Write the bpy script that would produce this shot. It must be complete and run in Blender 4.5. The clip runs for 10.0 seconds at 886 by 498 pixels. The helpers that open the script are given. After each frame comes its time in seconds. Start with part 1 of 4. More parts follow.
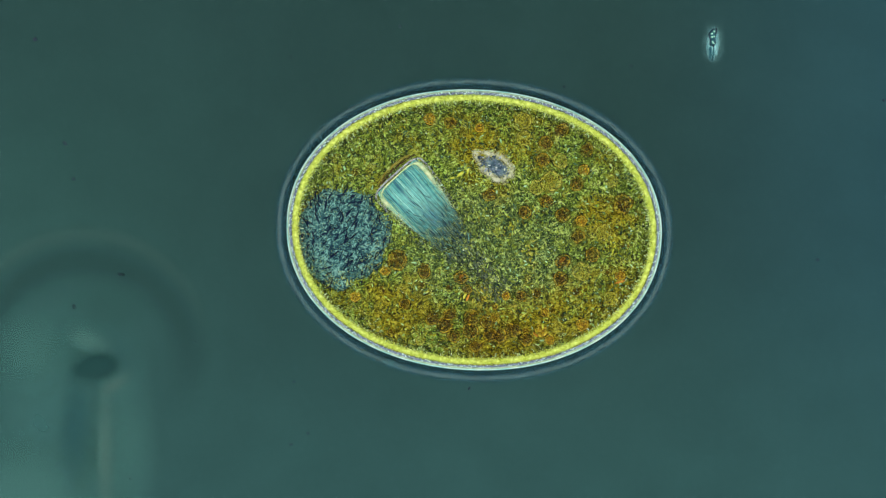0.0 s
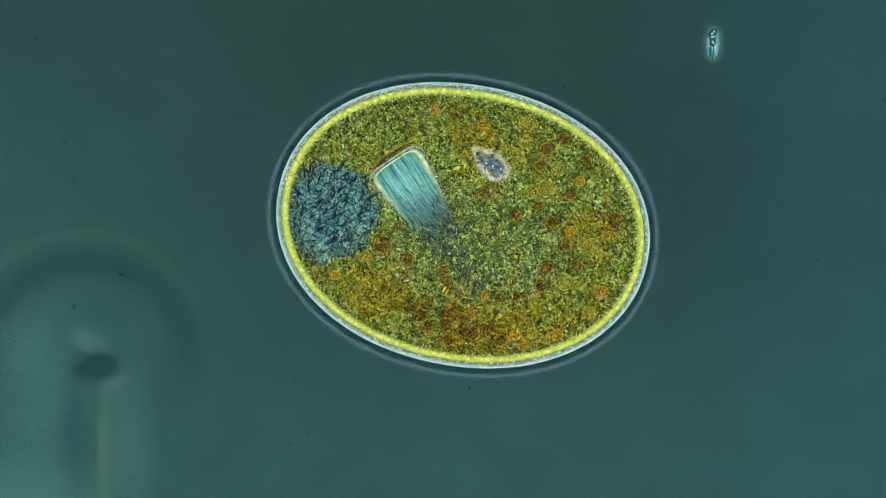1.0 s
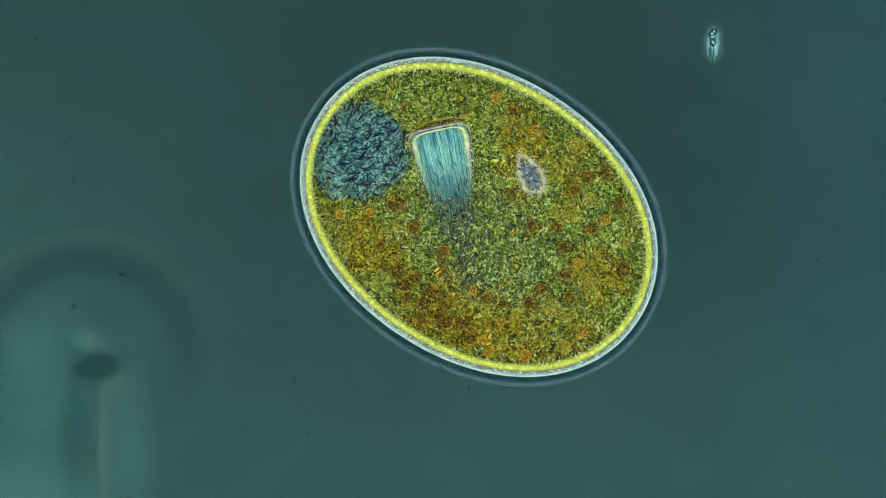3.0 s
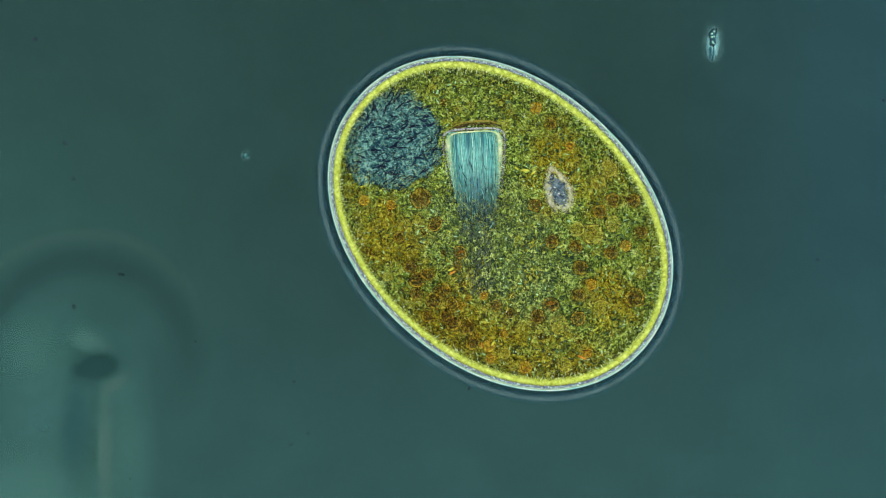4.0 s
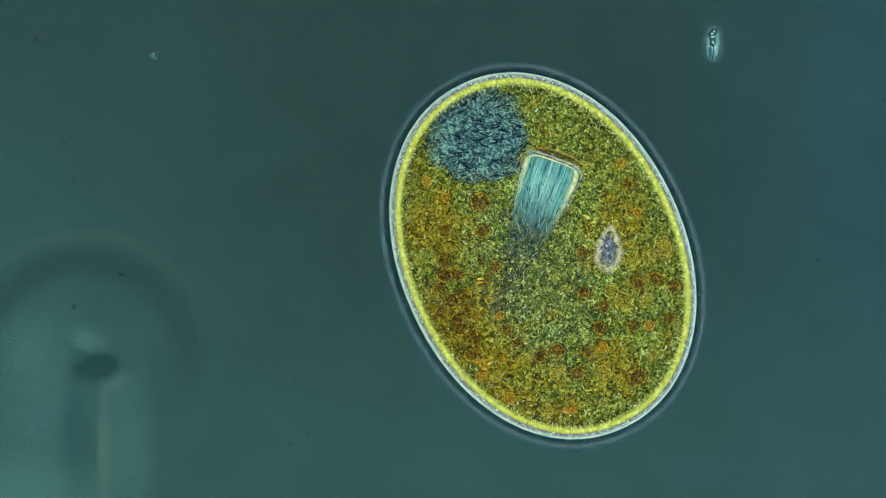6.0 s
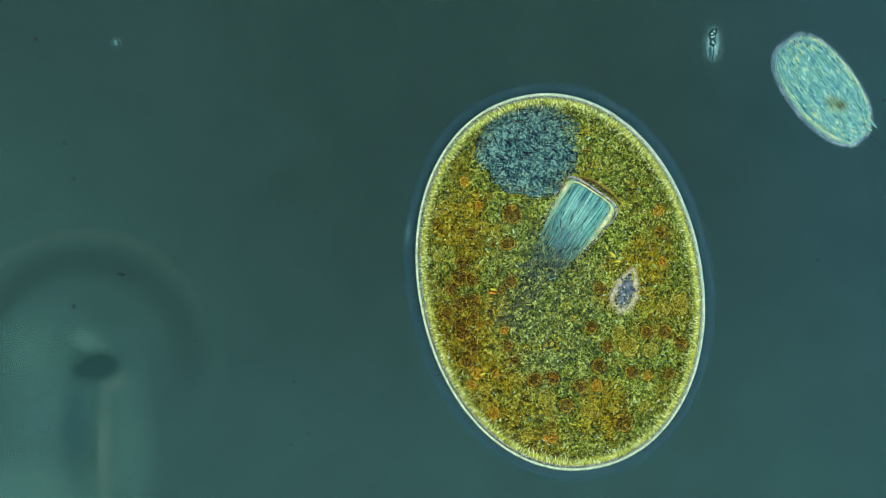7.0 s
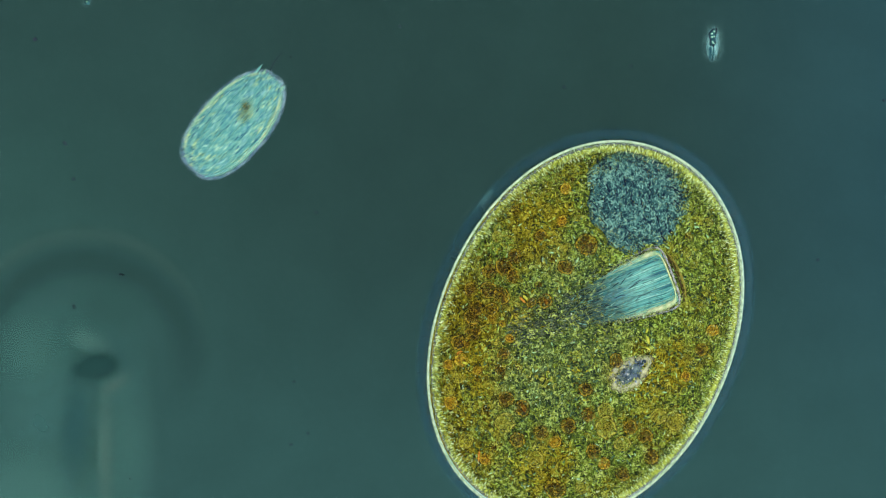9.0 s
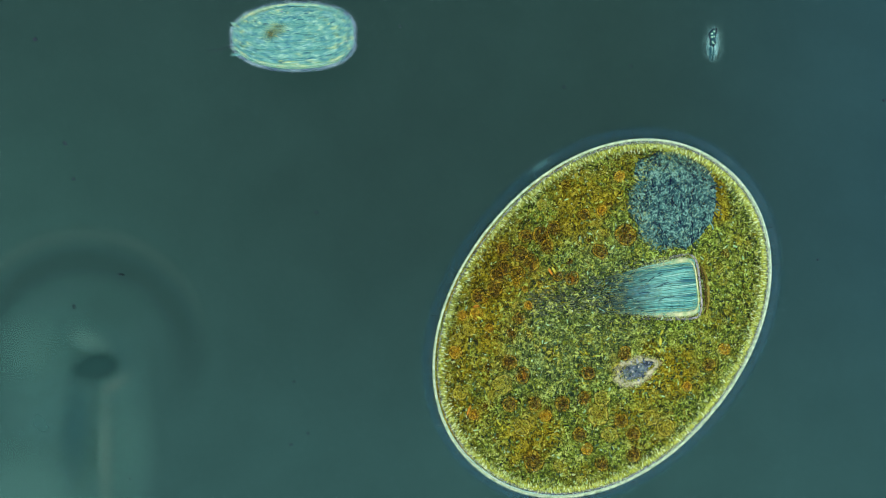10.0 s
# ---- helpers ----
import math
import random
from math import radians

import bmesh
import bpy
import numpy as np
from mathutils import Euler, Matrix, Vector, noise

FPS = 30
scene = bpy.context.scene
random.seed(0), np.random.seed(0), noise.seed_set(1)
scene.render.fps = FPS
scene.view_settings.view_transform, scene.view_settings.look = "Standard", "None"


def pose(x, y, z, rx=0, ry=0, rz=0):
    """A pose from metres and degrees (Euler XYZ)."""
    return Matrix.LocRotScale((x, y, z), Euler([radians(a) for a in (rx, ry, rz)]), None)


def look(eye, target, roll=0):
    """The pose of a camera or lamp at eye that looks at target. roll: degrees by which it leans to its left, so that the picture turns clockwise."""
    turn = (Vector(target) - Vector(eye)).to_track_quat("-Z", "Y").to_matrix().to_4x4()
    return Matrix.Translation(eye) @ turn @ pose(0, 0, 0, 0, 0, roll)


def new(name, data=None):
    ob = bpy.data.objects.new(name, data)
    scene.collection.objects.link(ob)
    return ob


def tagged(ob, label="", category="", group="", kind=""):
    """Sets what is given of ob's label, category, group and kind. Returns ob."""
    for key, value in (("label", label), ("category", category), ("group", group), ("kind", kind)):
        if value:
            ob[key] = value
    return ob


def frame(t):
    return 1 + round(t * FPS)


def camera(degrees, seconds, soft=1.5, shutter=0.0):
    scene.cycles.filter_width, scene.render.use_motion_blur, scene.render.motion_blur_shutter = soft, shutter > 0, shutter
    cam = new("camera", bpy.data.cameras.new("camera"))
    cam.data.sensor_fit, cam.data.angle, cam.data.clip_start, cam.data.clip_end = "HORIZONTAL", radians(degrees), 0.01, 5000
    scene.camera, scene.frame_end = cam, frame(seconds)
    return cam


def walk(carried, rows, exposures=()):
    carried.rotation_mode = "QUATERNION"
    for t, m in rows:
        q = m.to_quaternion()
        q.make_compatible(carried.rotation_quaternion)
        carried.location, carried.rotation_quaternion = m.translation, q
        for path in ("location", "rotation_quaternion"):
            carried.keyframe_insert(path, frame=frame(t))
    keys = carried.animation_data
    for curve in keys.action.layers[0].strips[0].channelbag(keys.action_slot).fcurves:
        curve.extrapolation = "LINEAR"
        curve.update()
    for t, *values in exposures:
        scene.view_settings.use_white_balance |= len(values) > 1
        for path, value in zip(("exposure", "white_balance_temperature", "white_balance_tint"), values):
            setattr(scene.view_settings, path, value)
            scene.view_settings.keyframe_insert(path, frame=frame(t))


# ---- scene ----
# The field of a light microscope, enlarged: 1 mm here stands for about 0.3 micrometres.
SECONDS = 10.0
LENS = 24.0
HEIGHT = 0.784 / math.tan(radians(LENS / 2))
cam = camera(LENS, SECONDS, soft=1.05, shutter=0.2)
walk(cam, [(0.0, pose(0, 0, HEIGHT)), (SECONDS, pose(0, 0, HEIGHT))])


def at(x, y, z=0.0):
    """The place at height z on the line of sight through a spot of the field (thousandths across and down)."""
    s = (HEIGHT - z) / HEIGHT
    return Vector(((x - 784) * 0.001 * s, (441 - y) * 0.001 * s, z))


# ---- light ----
world = bpy.data.worlds.new("microscope_light")
scene.world = world
world.use_nodes = True
world.node_tree.nodes["Background"].inputs[0].default_value = (0.93, 1.0, 0.98, 1)
world.node_tree.nodes["Background"].inputs[1].default_value = 0.95
# Added soft lamp from above for relief; the microscope's light comes from below.
sun = new("added_top_sun", bpy.data.lights.new("added_top_sun", "SUN"))
sun.data.energy, sun.data.angle, sun.data.color = 0.75, radians(14), (1.0, 0.98, 0.94)
sun.matrix_world = look((0.8, -1.1, 2.2), (0, 0, 0))
scene.view_settings.exposure = 0.0

# ---- materials ----


class Nodes:
    """A short hand for writing node materials."""

    def __init__(self, name):
        self.mat = bpy.data.materials.new(name)
        self.mat.use_nodes = True
        self.tree = self.mat.node_tree
        self.tree.nodes.clear()
        self.out = self.tree.nodes.new("ShaderNodeOutputMaterial")

    def add(self, kind, ins=()):
        n = self.tree.nodes.new(kind)
        for k, v in (ins.items() if isinstance(ins, dict) else enumerate(ins)):
            if v is None:
                continue
            if isinstance(v, bpy.types.NodeSocket):
                self.tree.links.new(v, n.inputs[k])
            else:
                n.inputs[k].default_value = v
        return n

    def coords(self):
        return self.add("ShaderNodeTexCoord").outputs["Object"]

    def noise(self, vec, scale, detail=3.0, rough=0.55, warp=0.0):
        return self.add("ShaderNodeTexNoise", {"Vector": vec, "Scale": scale, "Detail": detail, "Roughness": rough, "Distortion": warp}).outputs[0]

    def ramp(self, fac, stops):
        n = self.add("ShaderNodeValToRGB", [fac])
        while len(n.color_ramp.elements) < len(stops):
            n.color_ramp.elements.new(0.5)
        for e, (p, c) in zip(n.color_ramp.elements, stops):
            e.position, e.color = p, (*c, 1) if isinstance(c, tuple) else (c, c, c, 1)
        return n.outputs[0]

    def mix(self, fac, a, b, how="MIX"):
        n = self.add("ShaderNodeMix")
        n.data_type, n.blend_type = "RGBA", how
        for k, v in ((0, fac), (6, a), (7, b)):
            if isinstance(v, bpy.types.NodeSocket):
                self.tree.links.new(v, n.inputs[k])
            else:
                n.inputs[k].default_value = (*v, 1) if isinstance(v, tuple) else v
        return n.outputs[2]

    def maths(self, how, a, b=0.0, clamp=False):
        n = self.add("ShaderNodeMath", [a, b])
        n.operation, n.use_clamp = how, clamp
        return n.outputs[0]

    def smooth(self, v, lo, hi):
        n = self.add("ShaderNodeMapRange", {"Value": v, "From Min": lo, "From Max": hi})
        n.interpolation_type = "SMOOTHSTEP"
        return n.outputs[0]

    def surface(self, colour, rough=0.55, bump=None, depth=0.002, spec=0.08):
        normal = None
        if bump is not None:
            normal = self.add("ShaderNodeBump", {"Strength": 1.0, "Distance": depth, "Height": bump}).outputs[0]
        c = (*colour, 1) if isinstance(colour, tuple) else colour
        return self.add("ShaderNodeBsdfPrincipled", {"Base Color": c, "Roughness": rough, "Normal": normal, "Specular IOR Level": spec}).outputs[0]

    def finish(self, shader, alpha=None):
        if alpha is not None:
            clear = self.add("ShaderNodeBsdfTransparent").outputs[0]
            shader = self.add("ShaderNodeMixShader", [alpha, clear, shader]).outputs[0]
        self.tree.links.new(shader, self.out.inputs[0])
        return self.mat


def speckled(name, dark, light, scale=180, rough=0.5, depth=0.002, spread=0.25):
    """A finely mottled living surface in two tones, varied from island to island."""
    n = Nodes(name)
    p = n.coords()
    f = n.noise(p, scale, 3.0, 0.6)
    r = n.add("ShaderNodeNewGeometry").outputs["Random Per Island"]
    f2 = n.maths("ADD", f, n.maths("MULTIPLY", n.maths("SUBTRACT", r, 0.5), spread))
    return n.finish(n.surface(n.ramp(f2, [(0.3, dark), (0.7, light)]), rough, f, depth))


def many_tones(name, tones, rough=0.35):
    """Grains of several tones, one tone to each island."""
    n = Nodes(name)
    r = n.add("ShaderNodeNewGeometry").outputs["Random Per Island"]
    ramp = n.add("ShaderNodeValToRGB", [r])
    ramp.color_ramp.interpolation = "CONSTANT"
    while len(ramp.color_ramp.elements) < len(tones):
        ramp.color_ramp.elements.new(0.5)
    for e, (p, c) in zip(ramp.color_ramp.elements, tones):
        e.position, e.color = p, (*c, 1)
    g = n.noise(n.coords(), 300, 2.0)
    col = n.mix(0.35, ramp.outputs[0], n.ramp(g, [(0.3, 0.0), (0.7, 1.0)]), "OVERLAY")
    return n.finish(n.surface(col, rough, spec=0.12))


def film(name, colour, alpha, inner=0.0, outer=1.0, second=None, scale=60, mottle=0.3, ends=0.0, tail=0.0):
    """A clear film, densest at the middle of its width (v = 0) and thinning out to its edge (v = 1)."""
    n = Nodes(name)
    both = n.add("ShaderNodeSeparateXYZ", [n.add("ShaderNodeUVMap").outputs[0]])
    uv = both.outputs[1]
    f = n.noise(n.coords(), scale, 3.0)
    a = n.maths("MULTIPLY", n.maths("SUBTRACT", 1.0, n.smooth(uv, inner, outer)), alpha)
    a = n.maths("MULTIPLY", a, n.ramp(f, [(0.3, 1.0 - mottle), (0.7, 1.0)]))
    if ends:
        a = n.maths("MULTIPLY", a, n.maths("MULTIPLY", n.smooth(both.outputs[0], 0.0, ends), n.smooth(both.outputs[0], 1.0, 1.0 - ends)))
    if tail:
        a = n.maths("MULTIPLY", a, n.smooth(both.outputs[0], 1.0, 1.0 - tail))
    col = n.ramp(f, [(0.35, colour), (0.65, second or colour)])
    return n.finish(n.surface(col, 0.6, spec=0.03), a)


def make_field():
    """Blue-green light of the lamp as emission, its slight unevenness put into the colour by place."""
    n = Nodes("lamp_field")
    p = n.coords()
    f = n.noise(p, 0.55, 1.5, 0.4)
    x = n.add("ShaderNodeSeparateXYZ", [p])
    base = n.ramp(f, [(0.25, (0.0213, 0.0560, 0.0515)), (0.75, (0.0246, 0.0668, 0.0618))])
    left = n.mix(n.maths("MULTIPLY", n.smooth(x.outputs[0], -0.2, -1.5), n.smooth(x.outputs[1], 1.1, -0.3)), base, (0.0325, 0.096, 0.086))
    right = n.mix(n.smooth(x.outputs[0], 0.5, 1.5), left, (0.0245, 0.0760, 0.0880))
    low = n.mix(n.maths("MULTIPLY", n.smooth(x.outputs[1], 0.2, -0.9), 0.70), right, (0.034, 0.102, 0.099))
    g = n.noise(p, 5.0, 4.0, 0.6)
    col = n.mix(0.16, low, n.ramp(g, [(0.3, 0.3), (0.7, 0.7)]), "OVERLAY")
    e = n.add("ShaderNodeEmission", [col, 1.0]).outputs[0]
    return n.finish(e)


def make_glass():
    n = Nodes("slide_glass")
    g = n.add("ShaderNodeBsdfGlossy", {"Color": (0.5, 0.9, 0.9, 1), "Roughness": 0.05}).outputs[0]
    return n.finish(g, 0.004)


def strands_of(n, p, scale, width=0.055):
    """A field of short winding strands: high along the level lines of a warped noise, low between them."""
    f = n.noise(p, scale, 2.0, 0.5, 1.1)
    g = n.noise(n.add("ShaderNodeVectorMath", [p, (5.3, 2.9, 1.1)]).outputs[0], scale * 0.8, 2.0, 0.5, 1.1)
    lines = [n.smooth(n.maths("ABSOLUTE", n.maths("SUBTRACT", v, 0.5)), width, 0.0) for v in (f, g)]
    return n.maths("MAXIMUM", lines[0], n.maths("MULTIPLY", lines[1], 0.8))


def make_cytoplasm():
    """Golden-olive plasm full of short winding strands: greyer in the middle, amber in clouds."""
    n = Nodes("grainy_cytoplasm")
    p = n.coords()
    speck = n.noise(p, 190, 3.0, 0.6, 0.7)
    worm = strands_of(n, p, 105)
    clump = n.noise(n.add("ShaderNodeVectorMath", [p, (0.7, 4.1, 2.2)]).outputs[0], 62, 2.0, 0.5)
    fine = n.maths("ADD", n.maths("MULTIPLY", speck, 0.72), n.maths("MULTIPLY", worm, 0.24))
    fine = n.maths("ADD", fine, n.maths("MULTIPLY", n.maths("SUBTRACT", clump, 0.5), 0.28))
    cloud = n.noise(p, 9.0, 3.0, 0.6)
    cloud2 = n.noise(n.add("ShaderNodeVectorMath", [p, (3.1, 1.7, 0.4)]).outputs[0], 13.0, 3.0, 0.6)
    olive = n.ramp(fine, [(0.30, (0.022, 0.048, 0.022)), (0.41, (0.105, 0.154, 0.018)), (0.53, (0.273, 0.391, 0.039)), (0.64, (0.668, 0.968, 0.238))])
    brown = n.ramp(fine, [(0.30, (0.040, 0.040, 0.006)), (0.45, (0.253, 0.200, 0.006)), (0.64, (0.668, 0.594, 0.049))])
    grey = n.ramp(fine, [(0.30, (0.020, 0.048, 0.030)), (0.41, (0.083, 0.139, 0.045)), (0.53, (0.204, 0.295, 0.093)), (0.64, (0.517, 0.715, 0.281))])
    xyz = n.add("ShaderNodeSeparateXYZ", [p])
    flank = n.maths("MULTIPLY", n.smooth(xyz.outputs[1], -0.06, -0.19), 0.07)
    col = n.mix(n.smooth(n.maths("ADD", cloud, flank), 0.46, 0.64), olive, brown)
    d = n.maths("ADD", n.maths("POWER", n.maths("MULTIPLY", n.maths("SUBTRACT", xyz.outputs[0], 0.03), 5.2), 2.0), n.maths("POWER", n.maths("MULTIPLY", n.maths("ADD", xyz.outputs[1], 0.03), 8.5), 2.0))
    col = n.mix(n.maths("MULTIPLY", n.smooth(n.maths("ADD", d, cloud2), 1.7, 0.7), 0.85), col, grey)
    return n.finish(n.surface(col, 0.5, fine, 0.005, 0.05))


def make_nucleus_plasm():
    n = Nodes("blue_nucleoplasm")
    p = n.add("ShaderNodeMapping", {"Vector": n.coords(), "Rotation": (0, 0, radians(35)), "Scale": (0.75, 1.2, 1.0)}).outputs[0]
    f = n.noise(p, 150, 3.0, 0.65, 0.6)
    f = n.maths("ADD", n.maths("MULTIPLY", f, 0.72), n.maths("MULTIPLY", strands_of(n, p, 90, 0.06), 0.24))
    broad = n.noise(n.coords(), 26, 2.0, 0.5)
    f = n.maths("ADD", f, n.maths("MULTIPLY", n.maths("SUBTRACT", broad, 0.5), 0.22))
    col = n.ramp(f, [(0.30, (0.010, 0.040, 0.066)), (0.41, (0.038, 0.128, 0.146)), (0.52, (0.098, 0.268, 0.252)), (0.64, (0.30, 0.58, 0.50))])
    return n.finish(n.surface(col, 0.5, f, 0.005, 0.06))


def make_armour():
    """Pale blue-green glassy armour: a fine mosaic drawn out lengthwise, shot with blue, white and yellow."""
    n = Nodes("pale_armour")
    p = n.coords()
    q = n.add("ShaderNodeMapping", {"Vector": p, "Rotation": (0, 0, radians(7)), "Scale": (0.42, 1.15, 1.15)}).outputs[0]
    f = n.noise(q, 150, 3.0, 0.62, 0.9)
    hue = n.noise(n.add("ShaderNodeVectorMath", [q, (2.3, 0.9, 3.7)]).outputs[0], 85, 3.0, 0.65, 0.5)
    cloud = n.noise(p, 26, 2.0, 0.5)
    teal = n.ramp(f, [(0.32, (0.05, 0.20, 0.26)), (0.43, (0.12, 0.40, 0.40)), (0.55, (0.19, 0.50, 0.44)), (0.68, (0.46, 0.80, 0.66))])
    blue = n.ramp(f, [(0.32, (0.05, 0.18, 0.30)), (0.45, (0.09, 0.34, 0.40)), (0.66, (0.34, 0.68, 0.68))])
    yellow = n.ramp(f, [(0.32, (0.08, 0.22, 0.16)), (0.48, (0.30, 0.54, 0.34)), (0.66, (0.72, 0.90, 0.50))])
    col = n.mix(n.smooth(hue, 0.48, 0.38), teal, blue)
    col = n.mix(n.smooth(n.maths("ADD", hue, n.maths("MULTIPLY", n.maths("SUBTRACT", cloud, 0.5), 0.4)), 0.54, 0.70), col, yellow)
    return n.finish(n.surface(col, 0.4, f, 0.004, 0.12))


def make_veil():
    """Thin grainy plasm that lies over the organs, sparser above the nucleus and the basket."""
    n = Nodes("plasm_veil")
    p = n.coords()
    q = n.add("ShaderNodeVectorMath", [p, (1.3, 2.1, 0.2)]).outputs[0]
    f = n.maths("ADD", n.maths("MULTIPLY", n.noise(p, 150, 3.0, 0.6, 0.7), 0.7), n.maths("MULTIPLY", strands_of(n, p, 88), 0.30))
    g = n.noise(q, 95, 3.0, 0.6, 1.0)
    col = n.ramp(g, [(0.37, (0.016, 0.038, 0.020)), (0.45, (0.088, 0.122, 0.020)), (0.53, (0.280, 0.335, 0.040)), (0.62, (0.66, 0.80, 0.22))])
    warm = n.ramp(g, [(0.38, (0.036, 0.026, 0.004)), (0.49, (0.250, 0.180, 0.006)), (0.63, (0.66, 0.54, 0.045))])
    flank = n.maths("MULTIPLY", n.smooth(n.add("ShaderNodeSeparateXYZ", [p]).outputs[1], -0.06, -0.19), 0.09)
    cloud = n.noise(p, 9.0, 3.0, 0.6)
    col = n.mix(n.maths("MULTIPLY", n.smooth(n.maths("ADD", cloud, flank), 0.49, 0.68), 0.85), col, warm)
    a = n.maths("MULTIPLY", n.smooth(f, 0.46, 0.60), 0.66)
    for x, y, r0, r1, least in ((-0.240, -0.014, 0.055, 0.096, 0.12), (-0.106, 0.050, 0.045, 0.085, 0.06), (-0.056, 0.000, 0.015, 0.050, 0.45), (0.033, 0.106, 0.014, 0.040, 0.15)):
        away = n.add("ShaderNodeVectorMath", [n.add("ShaderNodeVectorMath", [p, (-x, -y, 0)]).outputs[0], (1, 1, 0)])
        away.operation = "MULTIPLY"
        d = n.add("ShaderNodeVectorMath", [away.outputs[0]])
        d.operation = "LENGTH"
        a = n.maths("MULTIPLY", a, n.maths("ADD", n.maths("MULTIPLY", n.smooth(d.outputs["Value"], r0, r1), 1 - least), least))
    return n.finish(n.surface(col, 0.5, spec=0.04), a)


def food_film(name, dark, light, rim, core_alpha, first=0.40):
    """A clear round vacuole, denser at its wall, in which the food is mottled."""
    n = Nodes(name)
    p = n.coords()
    r = n.add("ShaderNodeObjectInfo").outputs["Random"]
    flat = n.add("ShaderNodeVectorMath", [p, (1, 1, 0)])
    flat.operation = "MULTIPLY"
    d = n.add("ShaderNodeVectorMath", [flat.outputs[0]])
    d.operation = "LENGTH"
    bulge = n.noise(n.add("ShaderNodeVectorMath", [p, n.add("ShaderNodeCombineXYZ", [0.0, n.maths("MULTIPLY", r, 30.0), 0.0]).outputs[0]]).outputs[0], 1.5, 3.0, 0.6)
    d = n.maths("ADD", d.outputs["Value"], n.maths("MULTIPLY", n.maths("SUBTRACT", bulge, 0.40), 0.60))
    f = n.add("ShaderNodeTexNoise", {"Vector": n.add("ShaderNodeVectorMath", [p, n.add("ShaderNodeCombineXYZ", [n.maths("MULTIPLY", r, 40.0), 0.0, 0.0]).outputs[0]]).outputs[0], "Scale": 2.6, "Detail": 3.0, "Roughness": 0.65}).outputs[0]
    fine = n.noise(n.add("ShaderNodeVectorMath", [p, n.add("ShaderNodeCombineXYZ", [0.0, 0.0, n.maths("MULTIPLY", r, 50.0)]).outputs[0]]).outputs[0], 5.5, 3.0, 0.65)
    wall = n.maths("MULTIPLY", n.maths("MULTIPLY", n.smooth(d, 0.66, 0.82), n.smooth(d, 1.0, 0.86)), n.smooth(fine, 0.34, 0.54))
    brim = n.maths("MULTIPLY", n.smooth(d, 0.84, 0.92), n.smooth(d, 1.02, 0.94))
    both = n.maths("ADD", n.maths("MULTIPLY", f, 0.5), n.maths("MULTIPLY", fine, 0.5))
    col = n.mix(n.maths("MULTIPLY", wall, n.smooth(f, 0.35, 0.60)), n.ramp(both, [(first, dark), (first + 0.12, light), (first + 0.22, rim)]), rim)
    body = n.maths("MULTIPLY", n.smooth(d, 1.0, 0.55), n.ramp(fine, [(0.34, core_alpha), (0.48, core_alpha * 0.9), (0.62, core_alpha * 0.45)]))
    col = n.mix(n.maths("MULTIPLY", brim, 0.8), col, dark)
    return n.finish(n.surface(col, 0.4, spec=0.1), n.maths("MAXIMUM", n.maths("MAXIMUM", body, n.maths("MULTIPLY", wall, 0.72)), n.maths("MULTIPLY", brim, 0.66)))


def basket_rod(name, dark, light, fading=False):
    """Finely streaked along the basket's axis, greyer and darker towards its inner end."""
    n = Nodes(name)
    p = n.coords()
    g = n.noise(p, 160, 3.0, 0.6)
    xyz = n.add("ShaderNodeSeparateXYZ", [p])
    s = n.maths("MULTIPLY", n.maths("ADD", n.maths("SUBTRACT", xyz.outputs[0], xyz.outputs[1]), 0.232), 0.7071)
    across = n.maths("MULTIPLY", n.maths("ADD", xyz.outputs[0], xyz.outputs[1]), 230.0)
    f = n.noise(n.add("ShaderNodeCombineXYZ", [n.maths("MULTIPLY", s, 16.0), across, 0.0]).outputs[0], 1.0, 2.0, 0.6)
    col = n.mix(n.maths("MULTIPLY", n.smooth(g, 0.50, 0.66), 0.45), n.ramp(f, [(0.36, dark), (0.62, light)]), (0.05, 0.16, 0.20))
    middle = n.maths("ABSOLUTE", n.maths("ADD", n.maths("ADD", xyz.outputs[0], xyz.outputs[1]), 0.056))
    # The glow in the basket's middle is mixed into the base colour.
    core = n.maths("MULTIPLY", n.smooth(middle, 0.050, 0.008), n.maths("MULTIPLY", n.smooth(s, 0.015, 0.045), n.smooth(s, 0.120, 0.055)))
    col = n.mix(n.maths("MULTIPLY", core, 0.55), col, (0.42, 0.90, 0.82))
    streak = n.maths("MULTIPLY", n.smooth(middle, 0.022, 0.002), n.maths("MULTIPLY", n.smooth(s, 0.065, 0.095), n.smooth(f, 0.40, 0.58)))
    col = n.mix(n.maths("MULTIPLY", streak, 0.6), col, (0.10, 0.34, 0.62))
    rear = n.ramp(n.maths("ADD", n.maths("MULTIPLY", g, 0.6), n.maths("MULTIPLY", f, 0.4)), [(0.40, (0.014, 0.036, 0.038)), (0.5, (0.056, 0.114, 0.090)), (0.62, (0.20, 0.31, 0.22))])
    col = n.mix(n.smooth(n.maths("ADD", s, n.maths("MULTIPLY", n.maths("SUBTRACT", g, 0.5), 0.12)), 0.050, 0.150), col, rear)
    alpha = None
    if fading:
        v = n.add("ShaderNodeSeparateXYZ", [n.add("ShaderNodeUVMap").outputs[0]]).outputs[1]
        alpha = n.maths("MULTIPLY", n.smooth(v, 1.0, 0.30), 0.86)
    return n.finish(n.surface(col, 0.5, f, 0.001, 0.05), alpha)


